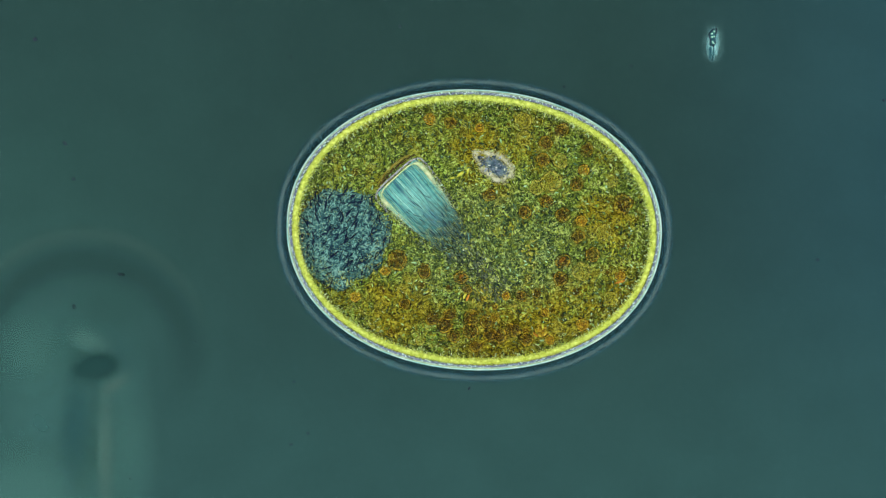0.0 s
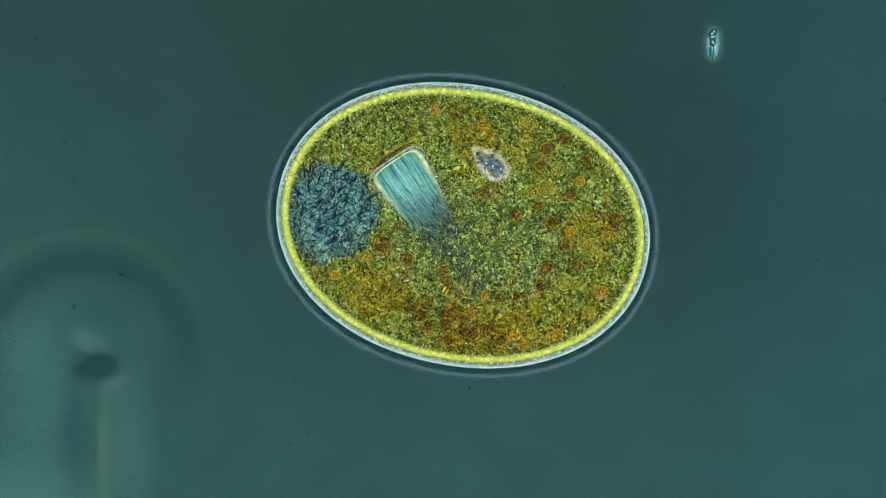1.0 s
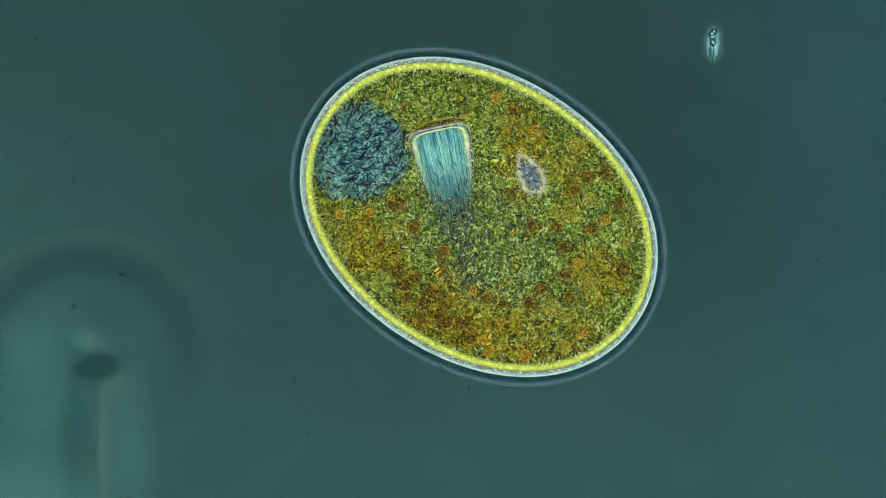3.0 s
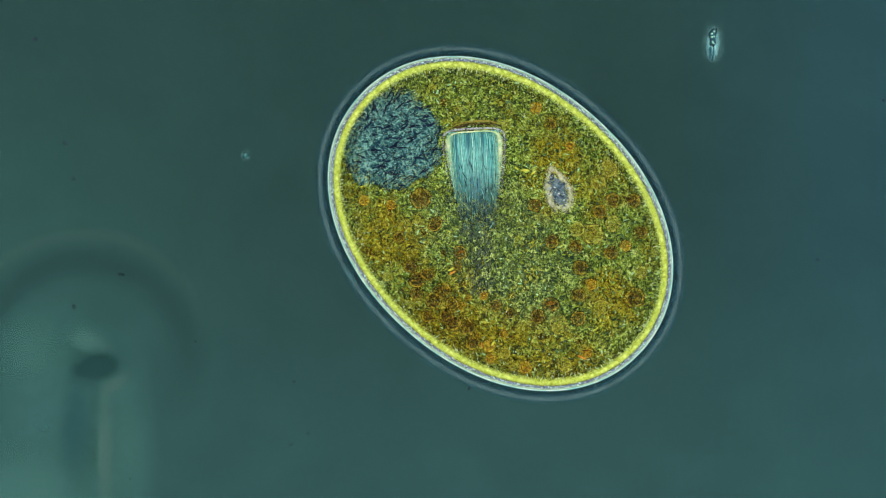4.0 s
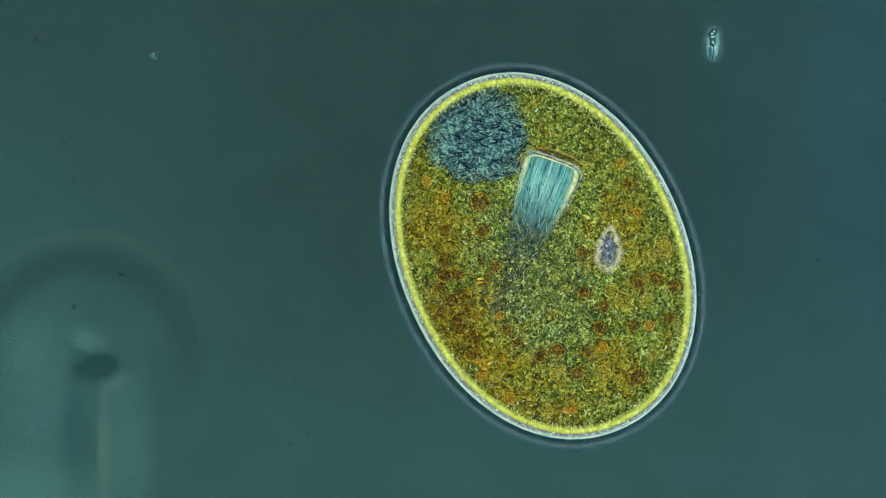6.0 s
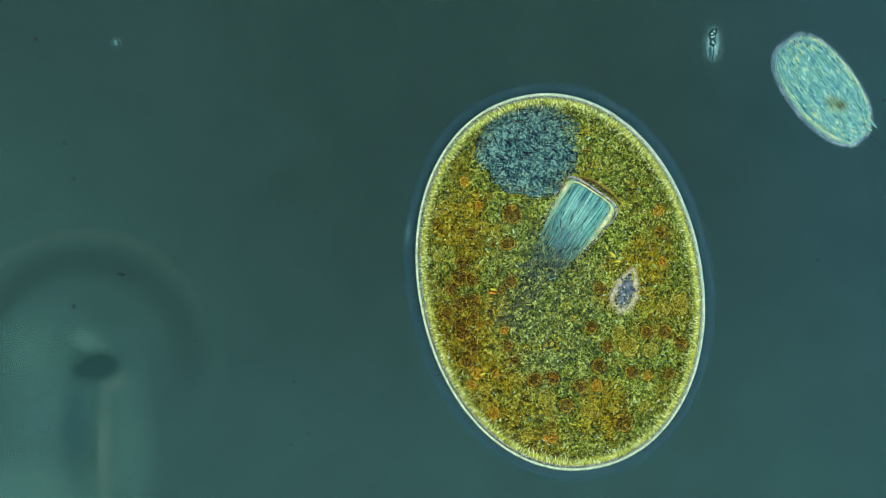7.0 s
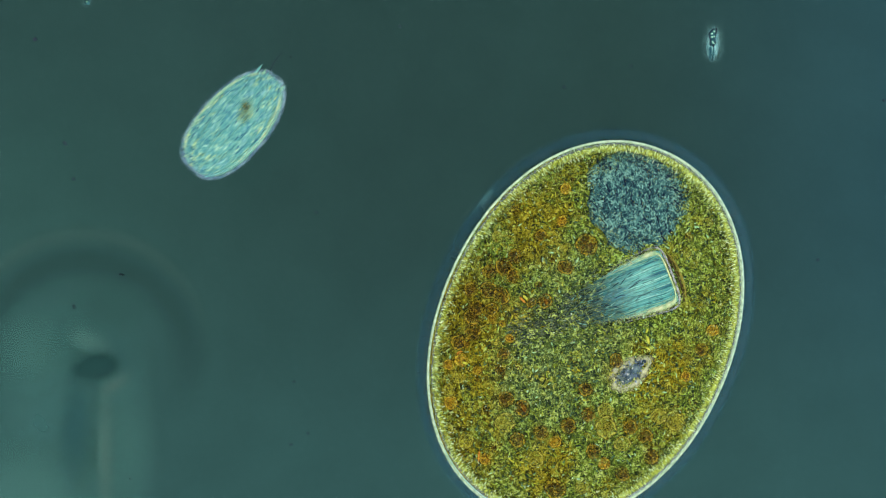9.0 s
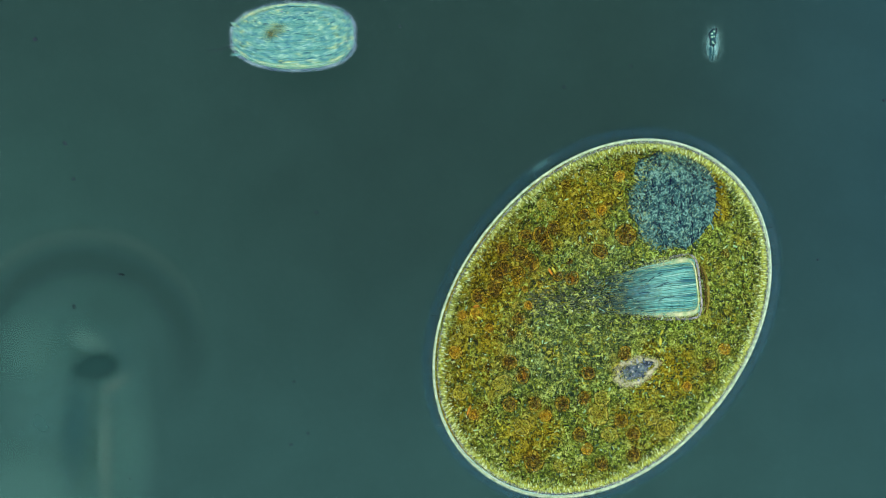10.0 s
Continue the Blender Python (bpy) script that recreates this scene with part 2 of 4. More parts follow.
FIELD = make_field()
VEIL = make_veil()
GLASS = make_glass()
CYTOPLASM = make_cytoplasm()
NUCLEUS = make_nucleus_plasm()
ARMOUR = make_armour()
WARM_GRAINS = many_tones("warm_grains", [(0.0, (0.031, 0.033, 0.009)), (0.22, (0.108, 0.094, 0.007)), (0.42, (0.258, 0.224, 0.009)), (0.64, (0.443, 0.401, 0.023)), (0.80, (0.134, 0.189, 0.046)), (0.88, (0.701, 0.684, 0.069)), (0.97, (0.598, 0.850, 0.345))])
GRAINS = many_tones("plasm_grains", [(0.0, (0.019, 0.046, 0.025)), (0.22, (0.079, 0.125, 0.023)), (0.42, (0.203, 0.270, 0.030)), (0.64, (0.364, 0.468, 0.057)), (0.79, (0.096, 0.204, 0.115)), (0.87, (0.578, 0.744, 0.172)), (0.97, (0.556, 0.888, 0.506))])
RIM_GRAINS = many_tones("rim_grains", [(0.0, (0.10, 0.13, 0.03)), (0.22, (0.36, 0.42, 0.09)), (0.50, (0.55, 0.66, 0.18)), (0.78, (0.72, 0.84, 0.38))])
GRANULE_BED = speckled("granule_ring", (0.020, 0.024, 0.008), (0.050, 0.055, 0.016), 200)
SPARKS = many_tones("bright_grains", [(0.0, (0.70, 0.76, 0.24)), (0.4, (0.46, 0.72, 0.38)), (0.75, (0.70, 0.88, 0.58))], 0.2)
RODS = many_tones("chromatin", [(0.0, (0.010, 0.040, 0.076)), (0.30, (0.034, 0.112, 0.135)), (0.54, (0.084, 0.250, 0.235)), (0.78, (0.25, 0.54, 0.48))])
NEEDLES = speckled("dark_needles", (0.003, 0.008, 0.036), (0.010, 0.026, 0.070), 200)
RIDGES = many_tones("pellicle_ridges", [(0.0, (0.14, 0.15, 0.28)), (0.34, (0.28, 0.34, 0.46)), (0.60, (0.48, 0.68, 0.68)), (0.84, (0.72, 0.94, 0.84))])
STRIPES = many_tones("cortex_stripes", [(0.0, (0.10, 0.16, 0.07)), (0.30, (0.44, 0.58, 0.24)), (0.66, (0.68, 0.84, 0.46)), (0.90, (0.84, 0.98, 0.66))])
ARMOUR_PALE = speckled("pale_rib", (0.14, 0.40, 0.32), (0.44, 0.70, 0.44), 70)
ROD_PALE = basket_rod("basket_rod_pale", (0.20, 0.58, 0.54), (0.50, 0.88, 0.78))
ROD_TEAL = basket_rod("basket_rod_teal", (0.07, 0.36, 0.38), (0.26, 0.70, 0.64))
ROD_BLUE = basket_rod("basket_rod_blue", (0.022, 0.12, 0.19), (0.12, 0.40, 0.46))
ROD_GOLD = basket_rod("basket_rod_gold", (0.18, 0.50, 0.38), (0.50, 0.84, 0.60))
ROD_GREY = many_tones("basket_tail", [(0.0, (0.026, 0.046, 0.040)), (0.3, (0.080, 0.115, 0.085)), (0.6, (0.160, 0.205, 0.125)), (0.88, (0.26, 0.32, 0.19))])
VAULT = basket_rod("basket_wall", (0.06, 0.34, 0.36), (0.32, 0.74, 0.66), True)
BROWN_LIP = speckled("brown_fold", (0.035, 0.022, 0.010), (0.13, 0.085, 0.03), 120)
YELLOW_LIP = speckled("yellow_fold", (0.16, 0.12, 0.015), (0.46, 0.38, 0.08), 120)
WALL_PALE = speckled("vacuole_wall", (0.62, 0.66, 0.44), (1.0, 1.0, 0.92), 150, depth=0.003)
EDGE_SOFT = film("soft_fringe", (0.40, 0.42, 0.19), 0.80, 0.0, 1.0, (0.80, 0.78, 0.54), 110, 0.6)
VACUOLE_BITS = many_tones("vacuole_bits", [(0.0, (0.040, 0.070, 0.110)), (0.35, (0.14, 0.20, 0.28)), (0.70, (0.34, 0.40, 0.48)), (0.90, (0.66, 0.70, 0.66))])
LUMEN = speckled("vacuole_lumen", (0.05, 0.10, 0.14), (0.28, 0.38, 0.42), 110)
ORANGE = food_film("orange_food", (0.13, 0.062, 0.004), (0.44, 0.225, 0.007), (0.95, 0.66, 0.06), 0.72, 0.42)
BROWN = food_film("brown_food", (0.026, 0.016, 0.002), (0.165, 0.088, 0.003), (0.60, 0.40, 0.025), 0.88, 0.44)
GOLD = food_film("golden_food", (0.10, 0.09, 0.010), (0.42, 0.38, 0.03), (0.62, 0.57, 0.10), 0.42, 0.40)
CRYSTAL = speckled("yellow_crystal", (0.35, 0.40, 0.02), (0.85, 0.80, 0.12), 200, 0.2)
RED_ROD = speckled("orange_crystal", (0.50, 0.16, 0.02), (0.85, 0.40, 0.06), 200, 0.2)
# Soft glow along the basket's walls, put into film colour.
WALL_GLOW = film("wall_glow", (0.58, 0.84, 0.40), 0.95, 0.0, 1.0, (1.0, 1.0, 0.58), 90, 0.4, 0.42)
EDGE_GLOW = film("edge_glow", (0.44, 0.40, 0.56), 0.64, 0.0, 1.0, (0.88, 0.90, 0.96), 150, 0.7, 0.45)
# Rim films: the cell's own tones plus its bright halo, put into colour.
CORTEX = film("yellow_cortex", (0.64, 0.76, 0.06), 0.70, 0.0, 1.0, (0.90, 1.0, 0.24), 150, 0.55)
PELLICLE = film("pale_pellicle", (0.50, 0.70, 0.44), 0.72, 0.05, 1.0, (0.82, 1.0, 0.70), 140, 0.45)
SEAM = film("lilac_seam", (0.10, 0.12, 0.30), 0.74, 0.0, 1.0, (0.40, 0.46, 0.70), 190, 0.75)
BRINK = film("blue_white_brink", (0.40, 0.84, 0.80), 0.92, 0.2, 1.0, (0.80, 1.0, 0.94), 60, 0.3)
# Dark halo ring and bluish glow outside the rim, put into film colour.
GAP = film("dark_halo_ring", (0.010, 0.034, 0.052), 0.34, 0.15, 1.0)
HALO = film("pale_outer_layer", (0.13, 0.20, 0.19), 0.37, 0.1, 1.0, (0.18, 0.26, 0.25))
BLUE_HALO = film("blue_glow_film", (0.036, 0.122, 0.176), 0.55, 0.0, 1.0)
SLIME = film("slime", (0.08, 0.22, 0.24), 0.55, 0.0, 1.0, (0.13, 0.32, 0.33), 90, 0.7)
HAIR = many_tones("cilia_hair", [(0.0, (0.018, 0.05, 0.055)), (0.5, (0.035, 0.08, 0.085)), (0.85, (0.08, 0.14, 0.14))])
PLATES = many_tones("armour_plates", [(0.0, (0.05, 0.19, 0.27)), (0.20, (0.10, 0.33, 0.36)), (0.44, (0.20, 0.52, 0.48)), (0.62, (0.32, 0.68, 0.60)), (0.78, (0.54, 0.72, 0.36)), (0.88, (0.62, 0.82, 0.70)), (0.96, (0.34, 0.38, 0.52))])
PALE_HAIR = many_tones("pale_cilia", [(0.0, (0.025, 0.13, 0.17)), (0.35, (0.10, 0.36, 0.35)), (0.70, (0.18, 0.48, 0.41)), (0.92, (0.42, 0.60, 0.26))])
DARK = speckled("dark_grain", (0.012, 0.018, 0.040), (0.035, 0.045, 0.075), 200)
PARTICLE = speckled("green_particle", (0.018, 0.085, 0.12), (0.08, 0.28, 0.28), 120)
SPLINTER_GLINT = speckled("pale_glint", (0.20, 0.55, 0.44), (0.50, 0.85, 0.66), 120)

# ---- mesh helpers ----


def part(name, mesh, material, parent=None, label=""):
    """Links a mesh (bmesh or mesh data) as one object under a thing or a part."""
    if isinstance(mesh, bmesh.types.BMesh):
        data = bpy.data.meshes.new(name)
        mesh.normal_update()
        mesh.to_mesh(data)
        mesh.free()
    else:
        data = mesh
    if material is not None:
        data.materials.clear()
        data.materials.append(material)
    data.polygons.foreach_set("use_smooth", [True] * len(data.polygons))
    ob = new(name, data)
    ob.parent = parent
    return tagged(ob, label)


def thing(name, label, category, group=""):
    return tagged(new(name), label, category, group)


def tube(bm, points, radii, sides=6, flat=1.0):
    """Adds a tapered closed tube along points."""
    pts = [Vector(p) for p in points]
    rings = []
    for i, p in enumerate(pts):
        d = (pts[min(i + 1, len(pts) - 1)] - pts[max(i - 1, 0)]).normalized()
        e = d.cross(Vector((0, 0, 1)))
        e = e.normalized() if e.length > 1e-5 else Vector((1, 0, 0))
        f = e.cross(d)
        rings.append([bm.verts.new(p + radii[i] * (math.cos(a) * e + flat * math.sin(a) * f)) for a in (k * math.tau / sides for k in range(sides))])
    for a, b in zip(rings, rings[1:]):
        for k in range(sides):
            bm.faces.new((a[k], a[(k + 1) % sides], b[(k + 1) % sides], b[k]))
    bm.faces.new(rings[0][::-1])
    bm.faces.new(rings[-1])


def spindles(items, sides=5):
    """One mesh of many thin spindles: (middle, direction, half length, half width)."""
    verts, faces = [], []
    for c, d, l, w in items:
        d = d.normalized()
        e = d.cross(Vector((0.013, 0.007, 1)))
        e = e.normalized() if e.length > 1e-4 else Vector((1, 0, 0))
        f = e.cross(d)
        base = len(verts)
        verts.append(tuple(c - d * l))
        for q in (-0.45, 0.45):
            for k in range(sides):
                a = k * math.tau / sides
                verts.append(tuple(c + d * (l * q) + w * (math.cos(a) * e + math.sin(a) * f)))
        verts.append(tuple(c + d * l))
        last = base + 1 + 2 * sides
        for k in range(sides):
            m = (k + 1) % sides
            faces.append((base, base + 1 + m, base + 1 + k))
            faces.append((base + 1 + k, base + 1 + m, base + 1 + sides + m, base + 1 + sides + k))
            faces.append((last, base + 1 + sides + k, base + 1 + sides + m))
    data = bpy.data.meshes.new("spindles")
    data.from_pydata(verts, [], faces)
    return data


def grains(items, stretch=0.0):
    """One mesh of many small lumpy grains, drawn out by up to stretch: (middle, radius)."""
    bm = bmesh.new()
    bmesh.ops.create_icosphere(bm, subdivisions=1, radius=1.0)
    v0 = np.array([v.co[:] for v in bm.verts])
    f0 = np.array([[v.index for v in f.verts] for f in bm.faces])
    bm.free()
    verts, faces = [], []
    for i, (c, r) in enumerate(items):
        s = r * np.random.uniform((0.9, 0.5, 0.5), (1.25 + stretch, 0.95, 0.9))
        w = np.random.uniform(0, math.pi)
        turn = np.array(((math.cos(w), math.sin(w), 0), (-math.sin(w), math.cos(w), 0), (0, 0, 1)))
        verts.append(v0 * s @ turn + np.array(c[:]))
        faces.append(f0 + i * len(v0))
    data = bpy.data.meshes.new("grains")
    data.from_pydata(np.concatenate(verts).tolist(), [], np.concatenate(faces).tolist())
    return data


def ribbon(name, path, half, thick, material, parent, closed=False, label="", across=8, sheet_only=False):
    """A lens-shaped band along a path of (place, sideways direction), with v running from its middle (0) to its edge (1)."""
    bm = bmesh.new()
    uv = bm.loops.layers.uv.new("UVMap")
    rows = []
    n = len(path)
    cut = [math.cos(math.pi * k / across) for k in range(across + 1)]
    for i, (p, e) in enumerate(path):
        h = half(i / (n - 1)) if callable(half) else half
        top = [bm.verts.new(Vector(p) + e * (h * c) + Vector((0, 0, thick * math.sqrt(max(0, 1 - c * c))))) for c in cut]
        low = [] if sheet_only else [bm.verts.new(Vector(p) + e * (h * c) - Vector((0, 0, thick * math.sqrt(max(0, 1 - c * c))))) for c in cut[1:-1]]
        rows.append((top, low))
    size = across + 1 if sheet_only else 2 * across
    for i in range(n if closed else n - 1):
        (ta, la), (tb, lb) = rows[i], rows[(i + 1) % n]
        a, b = ta + la[::-1], tb + lb[::-1]
        va = [abs(c) for c in cut] + [abs(c) for c in cut[1:-1]][::-1]
        for k in range(across if sheet_only else size):
            m = (k + 1) % size
            f = bm.faces.new((a[k], a[m], b[m], b[k]))
            for loop, q in zip(f.loops, (k, m, m, k)):
                loop[uv].uv = (i / n, va[q])
    return part(name, bm, material, parent, label)


def mound(name, outline, centre, height, material, parent, label="", rings=10, low=0.3, lift=None, wobble=0.0, sheet_only=False):
    """A low closed mound over an outline (places in the plane), with v from its middle (0) to its edge (1)."""
    bm = bmesh.new()
    uv = bm.loops.layers.uv.new("UVMap")
    c = Vector(centre)
    n = len(outline)

    def level(p, r, sign):
        z = height * math.sqrt(max(0.0, 1 - r * r)) * (1 if sign > 0 else -low)
        if wobble and sign > 0:
            z += wobble * (1 - r) * noise.noise(p * 60)
        return p + Vector((0, 0, z + (lift(p.x, p.y) if lift else 0)))

    def skin(sign):
        tip = bm.verts.new(level(c, 0, sign))
        return tip, [[bm.verts.new(level(c + (Vector(p) - c) * (k / rings), k / rings, sign)) for p in outline] for k in range(1, rings + (1 if sign > 0 else 0))]

    tip, top = skin(1)
    sides = [(tip, top, False)]
    if not sheet_only:
        tip2, bot = skin(-1)
        sides.append((tip2, bot + [top[-1]], True))
    for centre_vert, sheet, flip in sides:
        for j in range(n):
            m = (j + 1) % n
            f = bm.faces.new((centre_vert, sheet[0][m], sheet[0][j]) if flip else (centre_vert, sheet[0][j], sheet[0][m]))
            for loop in f.loops:
                loop[uv].uv = (j / n, 0 if loop.vert is centre_vert else 1 / rings)
            for k in range(rings - 1):
                q = (sheet[k][j], sheet[k + 1][j], sheet[k + 1][m], sheet[k][m])
                v = (k + 1, k + 2, k + 2, k + 1)
                f = bm.faces.new(q[::-1] if flip else q)
                for loop, r in zip(f.loops, v[::-1] if flip else v):
                    loop[uv].uv = (j / n, r / rings)
    return part(name, bm, material, parent, label)


def ring_of(n, f):
    return [f(k * math.tau / n) for k in range(n)]


# ---- setting: the lamp's field and the glass slide ----
def make_setting():
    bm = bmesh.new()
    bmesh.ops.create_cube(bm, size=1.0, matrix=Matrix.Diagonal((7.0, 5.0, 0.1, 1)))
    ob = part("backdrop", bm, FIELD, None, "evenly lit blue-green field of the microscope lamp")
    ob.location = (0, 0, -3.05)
    ob.data.polygons.foreach_set("use_smooth", [False] * len(ob.data.polygons))
    tagged(ob, kind="structure", category="backdrop")
    bm = bmesh.new()
    bmesh.ops.create_cube(bm, size=1.0, matrix=Matrix.Diagonal((4.4, 3.0, 0.06, 1)))
    bmesh.ops.bevel(bm, geom=bm.edges[:], offset=0.008, segments=2, affect="EDGES")
    ob = part("ground", bm, GLASS, None, "clear glass microscope slide under the water film")
    ob.location = (0, 0, SLIDE - 0.03)
    ob.data.polygons.foreach_set("use_smooth", [False] * len(ob.data.polygons))
    tagged(ob, kind="structure", category="glass slide")
    ob.visible_shadow = False


SLIDE = -0.17
make_setting()

# ---- the large golden ciliate ----
LONG, WIDE = 0.335, 0.250
POWER = 2.08
RISE = 0.085


def outline(a, off=0.0):
    """A point of the cell's outline, at an angle, moved outwards by off; and the outward direction."""
    def raw(a):
        c, s = math.cos(a), math.sin(a)
        x = LONG * math.copysign(abs(c) ** (2 / POWER), c)
        y = WIDE * math.copysign(abs(s) ** (2 / POWER), s)
        return Vector((x, y, 0))
    p = raw(a)
    d = raw(a + 0.01) - raw(a - 0.01)
    e = Vector((d.y, -d.x, 0)).normalized()
    return p + e * off, e


def inside(x, y):
    """0 at the cell's middle, 1 at its outline."""
    return ((abs(x) / LONG) ** POWER + (abs(y) / WIDE) ** POWER) ** (1 / POWER)


def top(x, y):
    return RISE * max(0.0, 1 - min(1.0, inside(x, y)) ** 3.2) ** 0.62


def onto(x, y, up=0.0):
    return Vector((x, y, top(x, y) + up))


NUCLEUS_AT = Vector((-0.239, -0.015, 0))
MOUTH = Vector((-0.144, 0.088, 0))
AXIS = Vector((math.cos(radians(-45)), math.sin(radians(-45)), 0))
SIDE = Vector((-AXIS.y, AXIS.x, 0))
VACUOLE_AT = Vector((0.033, 0.106, 0))


def basket_half(s):
    """Half width of the basket at a distance s behind its mouth."""
    marks = [(0, 0.049), (0.008, 0.052), (0.022, 0.053), (0.06, 0.050), (0.11, 0.043), (0.16, 0.033), (0.21, 0.022), (0.28, 0.009)]
    for (s0, w0), (s1, w1) in zip(marks, marks[1:]):
        if s <= s1:
            return w0 + (w1 - w0) * (s - s0) / (s1 - s0)
    return 0.005


def in_basket(p, pad=0.0):
    d = Vector((p.x, p.y, 0)) - MOUTH
    s = d.dot(AXIS)
    return -0.006 < s < 0.19 and abs(d.dot(SIDE)) < basket_half(max(s, 0)) + pad


def in_nucleus(p, pad=0.0):
    return (Vector((p.x, p.y, 0)) - NUCLEUS_AT).length < 0.083 + pad


def nucleus_outline(a):
    r = 0.087 + 0.004 * math.sin(3 * a + 1) + 0.004 * math.sin(7 * a) + 0.002 * math.sin(13 * a + 2)
    p = NUCLEUS_AT + Vector((r * 0.98 * math.cos(a), r * 1.03 * math.sin(a), 0))
    while inside(p.x, p.y) > 0.955:
        p = p * 0.99
    return p


def make_ciliate():
    cell = thing("ciliate", "large oval golden-olive single-celled swimmer with a pale rim", "ciliate")
    rnd = random.Random(4)
    # body
    bm = bmesh.new()
    n, rings = 220, 46
    tip = bm.verts.new((0, 0, RISE))
    tip2 = bm.verts.new((0, 0, -RISE * 0.75))
    up, down = [], []
    for k in range(1, rings + 1):
        r = math.sin(k / rings * math.pi / 2)
        pts = [outline(j * math.tau / n, -0.004)[0] * r for j in range(n)]
        up.append([bm.verts.new((p.x, p.y, RISE * max(0, 1 - r ** 3.2) ** 0.62 + 0.0015 * (1 - r) * noise.noise(p * 45))) for p in pts])
        if k < rings:
            down.append([bm.verts.new((p.x, p.y, -0.75 * RISE * max(0, 1 - r ** 3.2) ** 0.62)) for p in pts])
    down.append(up[-1])
    for j in range(n):
        m = (j + 1) % n
        bm.faces.new((tip, up[0][j], up[0][m]))
        bm.faces.new((tip2, down[0][m], down[0][j]))
        for k in range(rings - 1):
            bm.faces.new((up[k][j], up[k + 1][j], up[k + 1][m], up[k][m]))
            bm.faces.new((down[k][m], down[k + 1][m], down[k + 1][j], down[k][j]))
    part("body", bm, CYTOPLASM, cell, "golden-olive grainy cell body")

    # grains over the body
    heap, warm, sparks = [], [], []
    while len(heap) + len(warm) < 8600:
        x, y = rnd.uniform(-LONG, LONG), rnd.uniform(-WIDE, WIDE)
        if inside(x, y) > 0.955:
            continue
        p = onto(x, y)
        if in_nucleus(p, -0.003) or in_basket(p, -0.006):
            continue
        cloud = noise.noise(Vector((x * 11 + 3, y * 11, 1.7))) + 0.5 * noise.noise(Vector((x * 27, y * 27, 4.1))) + 0.42 * min(1, max(0, (-y - 0.05) / 0.12)) + 0.48 * min(1, max(0, (inside(x, y) - 0.55) / 0.3)) + rnd.gauss(0, 0.18)
        (warm if cloud > 0.60 else heap).append((p + Vector((0, 0, rnd.uniform(-0.001, 0.0012))), rnd.uniform(0.0011, 0.0024)))
    while len(sparks) < 500:
        x, y = rnd.uniform(-LONG, LONG), rnd.uniform(-WIDE, WIDE)
        if inside(x, y) < 0.94 and not in_nucleus(Vector((x, y, 0)), -0.01):
            sparks.append((onto(x, y, 0.0022), rnd.uniform(0.0009, 0.0019)))
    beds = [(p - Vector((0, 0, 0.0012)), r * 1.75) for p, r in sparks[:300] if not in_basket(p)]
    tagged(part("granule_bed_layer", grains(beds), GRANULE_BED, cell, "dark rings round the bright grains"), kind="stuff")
    tagged(part("grain_layer", grains(heap, 1.6), GRAINS, cell, "fine olive and golden plasm grains"), kind="stuff")
    pale = []
    while len(pale) < 1500:
        a, deep = rnd.uniform(0, math.tau), 0.010 + 0.034 * rnd.random() ** 1.6
        p, e = outline(a, -deep)
        if in_nucleus(p, -0.004) and rnd.random() < 0.9:
            continue
        pale.append((Vector((p.x, p.y, max(top(p.x, p.y) + 0.0015, 0.046 if deep < 0.018 else 0))), rnd.uniform(0.0009, 0.0019)))
    tagged(part("rim_grain_layer", grains(pale, 0.8), RIM_GRAINS, cell, "pale yellow-green grains under the rim"), kind="stuff")
    tagged(part("warm_grain_layer", grains(warm, 1.6), WARM_GRAINS, cell, "orange-brown plasm grains in clouds"), kind="stuff")
    tagged(part("bright_grain_layer", grains(sparks), SPARKS, cell, "tiny bright grains"), kind="stuff")

    # thin plasm over the organs
    bm = bmesh.new()
    rows = []
    for k in range(1, 25):
        r = 0.955 * math.sin(k / 24 * math.pi / 2)
        pts = [outline(j * math.tau / 120)[0] * r for j in range(120)]
        rows.append([bm.verts.new(onto(p.x, p.y, 0.0125)) for p in pts])
    mid = bm.verts.new(onto(0, 0, 0.0125))
    for j in range(120):
        m = (j + 1) % 120
        bm.faces.new((mid, rows[0][j], rows[0][m]))
        for a, b in zip(rows, rows[1:]):
            bm.faces.new((a[j], b[j], b[m], a[m]))
    part("plasm_veil", bm, VEIL, cell, "thin clear grainy plasm over the organs")

    # rim and outer layers; dark halo and bluish glow are films round the cell
    def hoop(name, off, half, thick, z, mat, label, count=260):
        path = []
        for j in range(count):
            p, e = outline(j * math.tau / count, off)
            path.append((p + Vector((0, 0, z)), e))
        return ribbon(name, path, half, thick, mat, cell, True, label)

    # Yellow glow and blue-white halo of the rim are coloured bands.
    cortex = hoop("cortex", -0.0142, 0.0100, 0.003, 0.0545, CORTEX, "yellow cortex band with its glow as colour")
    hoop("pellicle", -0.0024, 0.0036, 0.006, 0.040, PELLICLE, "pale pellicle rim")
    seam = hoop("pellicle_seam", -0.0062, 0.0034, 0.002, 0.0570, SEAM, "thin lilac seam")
    brink = hoop("pellicle_brink", 0.0004, 0.0022, 0.003, 0.041, BRINK, "blue-white halo line at the outer edge, as a film")
    water = hoop("dark_halo_layer", 0.0072, 0.0062, 0.002, 0.020, GAP, "dark halo ring round the cell, as a film")
    coat = hoop("outer_layer", 0.0168, 0.0050, 0.002, 0.024, HALO, "faint pale outer coat")
    glow = hoop("outer_glow", 0.0150, 0.0150, 0.003, 0.010, BLUE_HALO, "faint bluish glow round the cell, as a film")
    # stripes under the rim and cilia outside it
    stripes, hairs = [], []
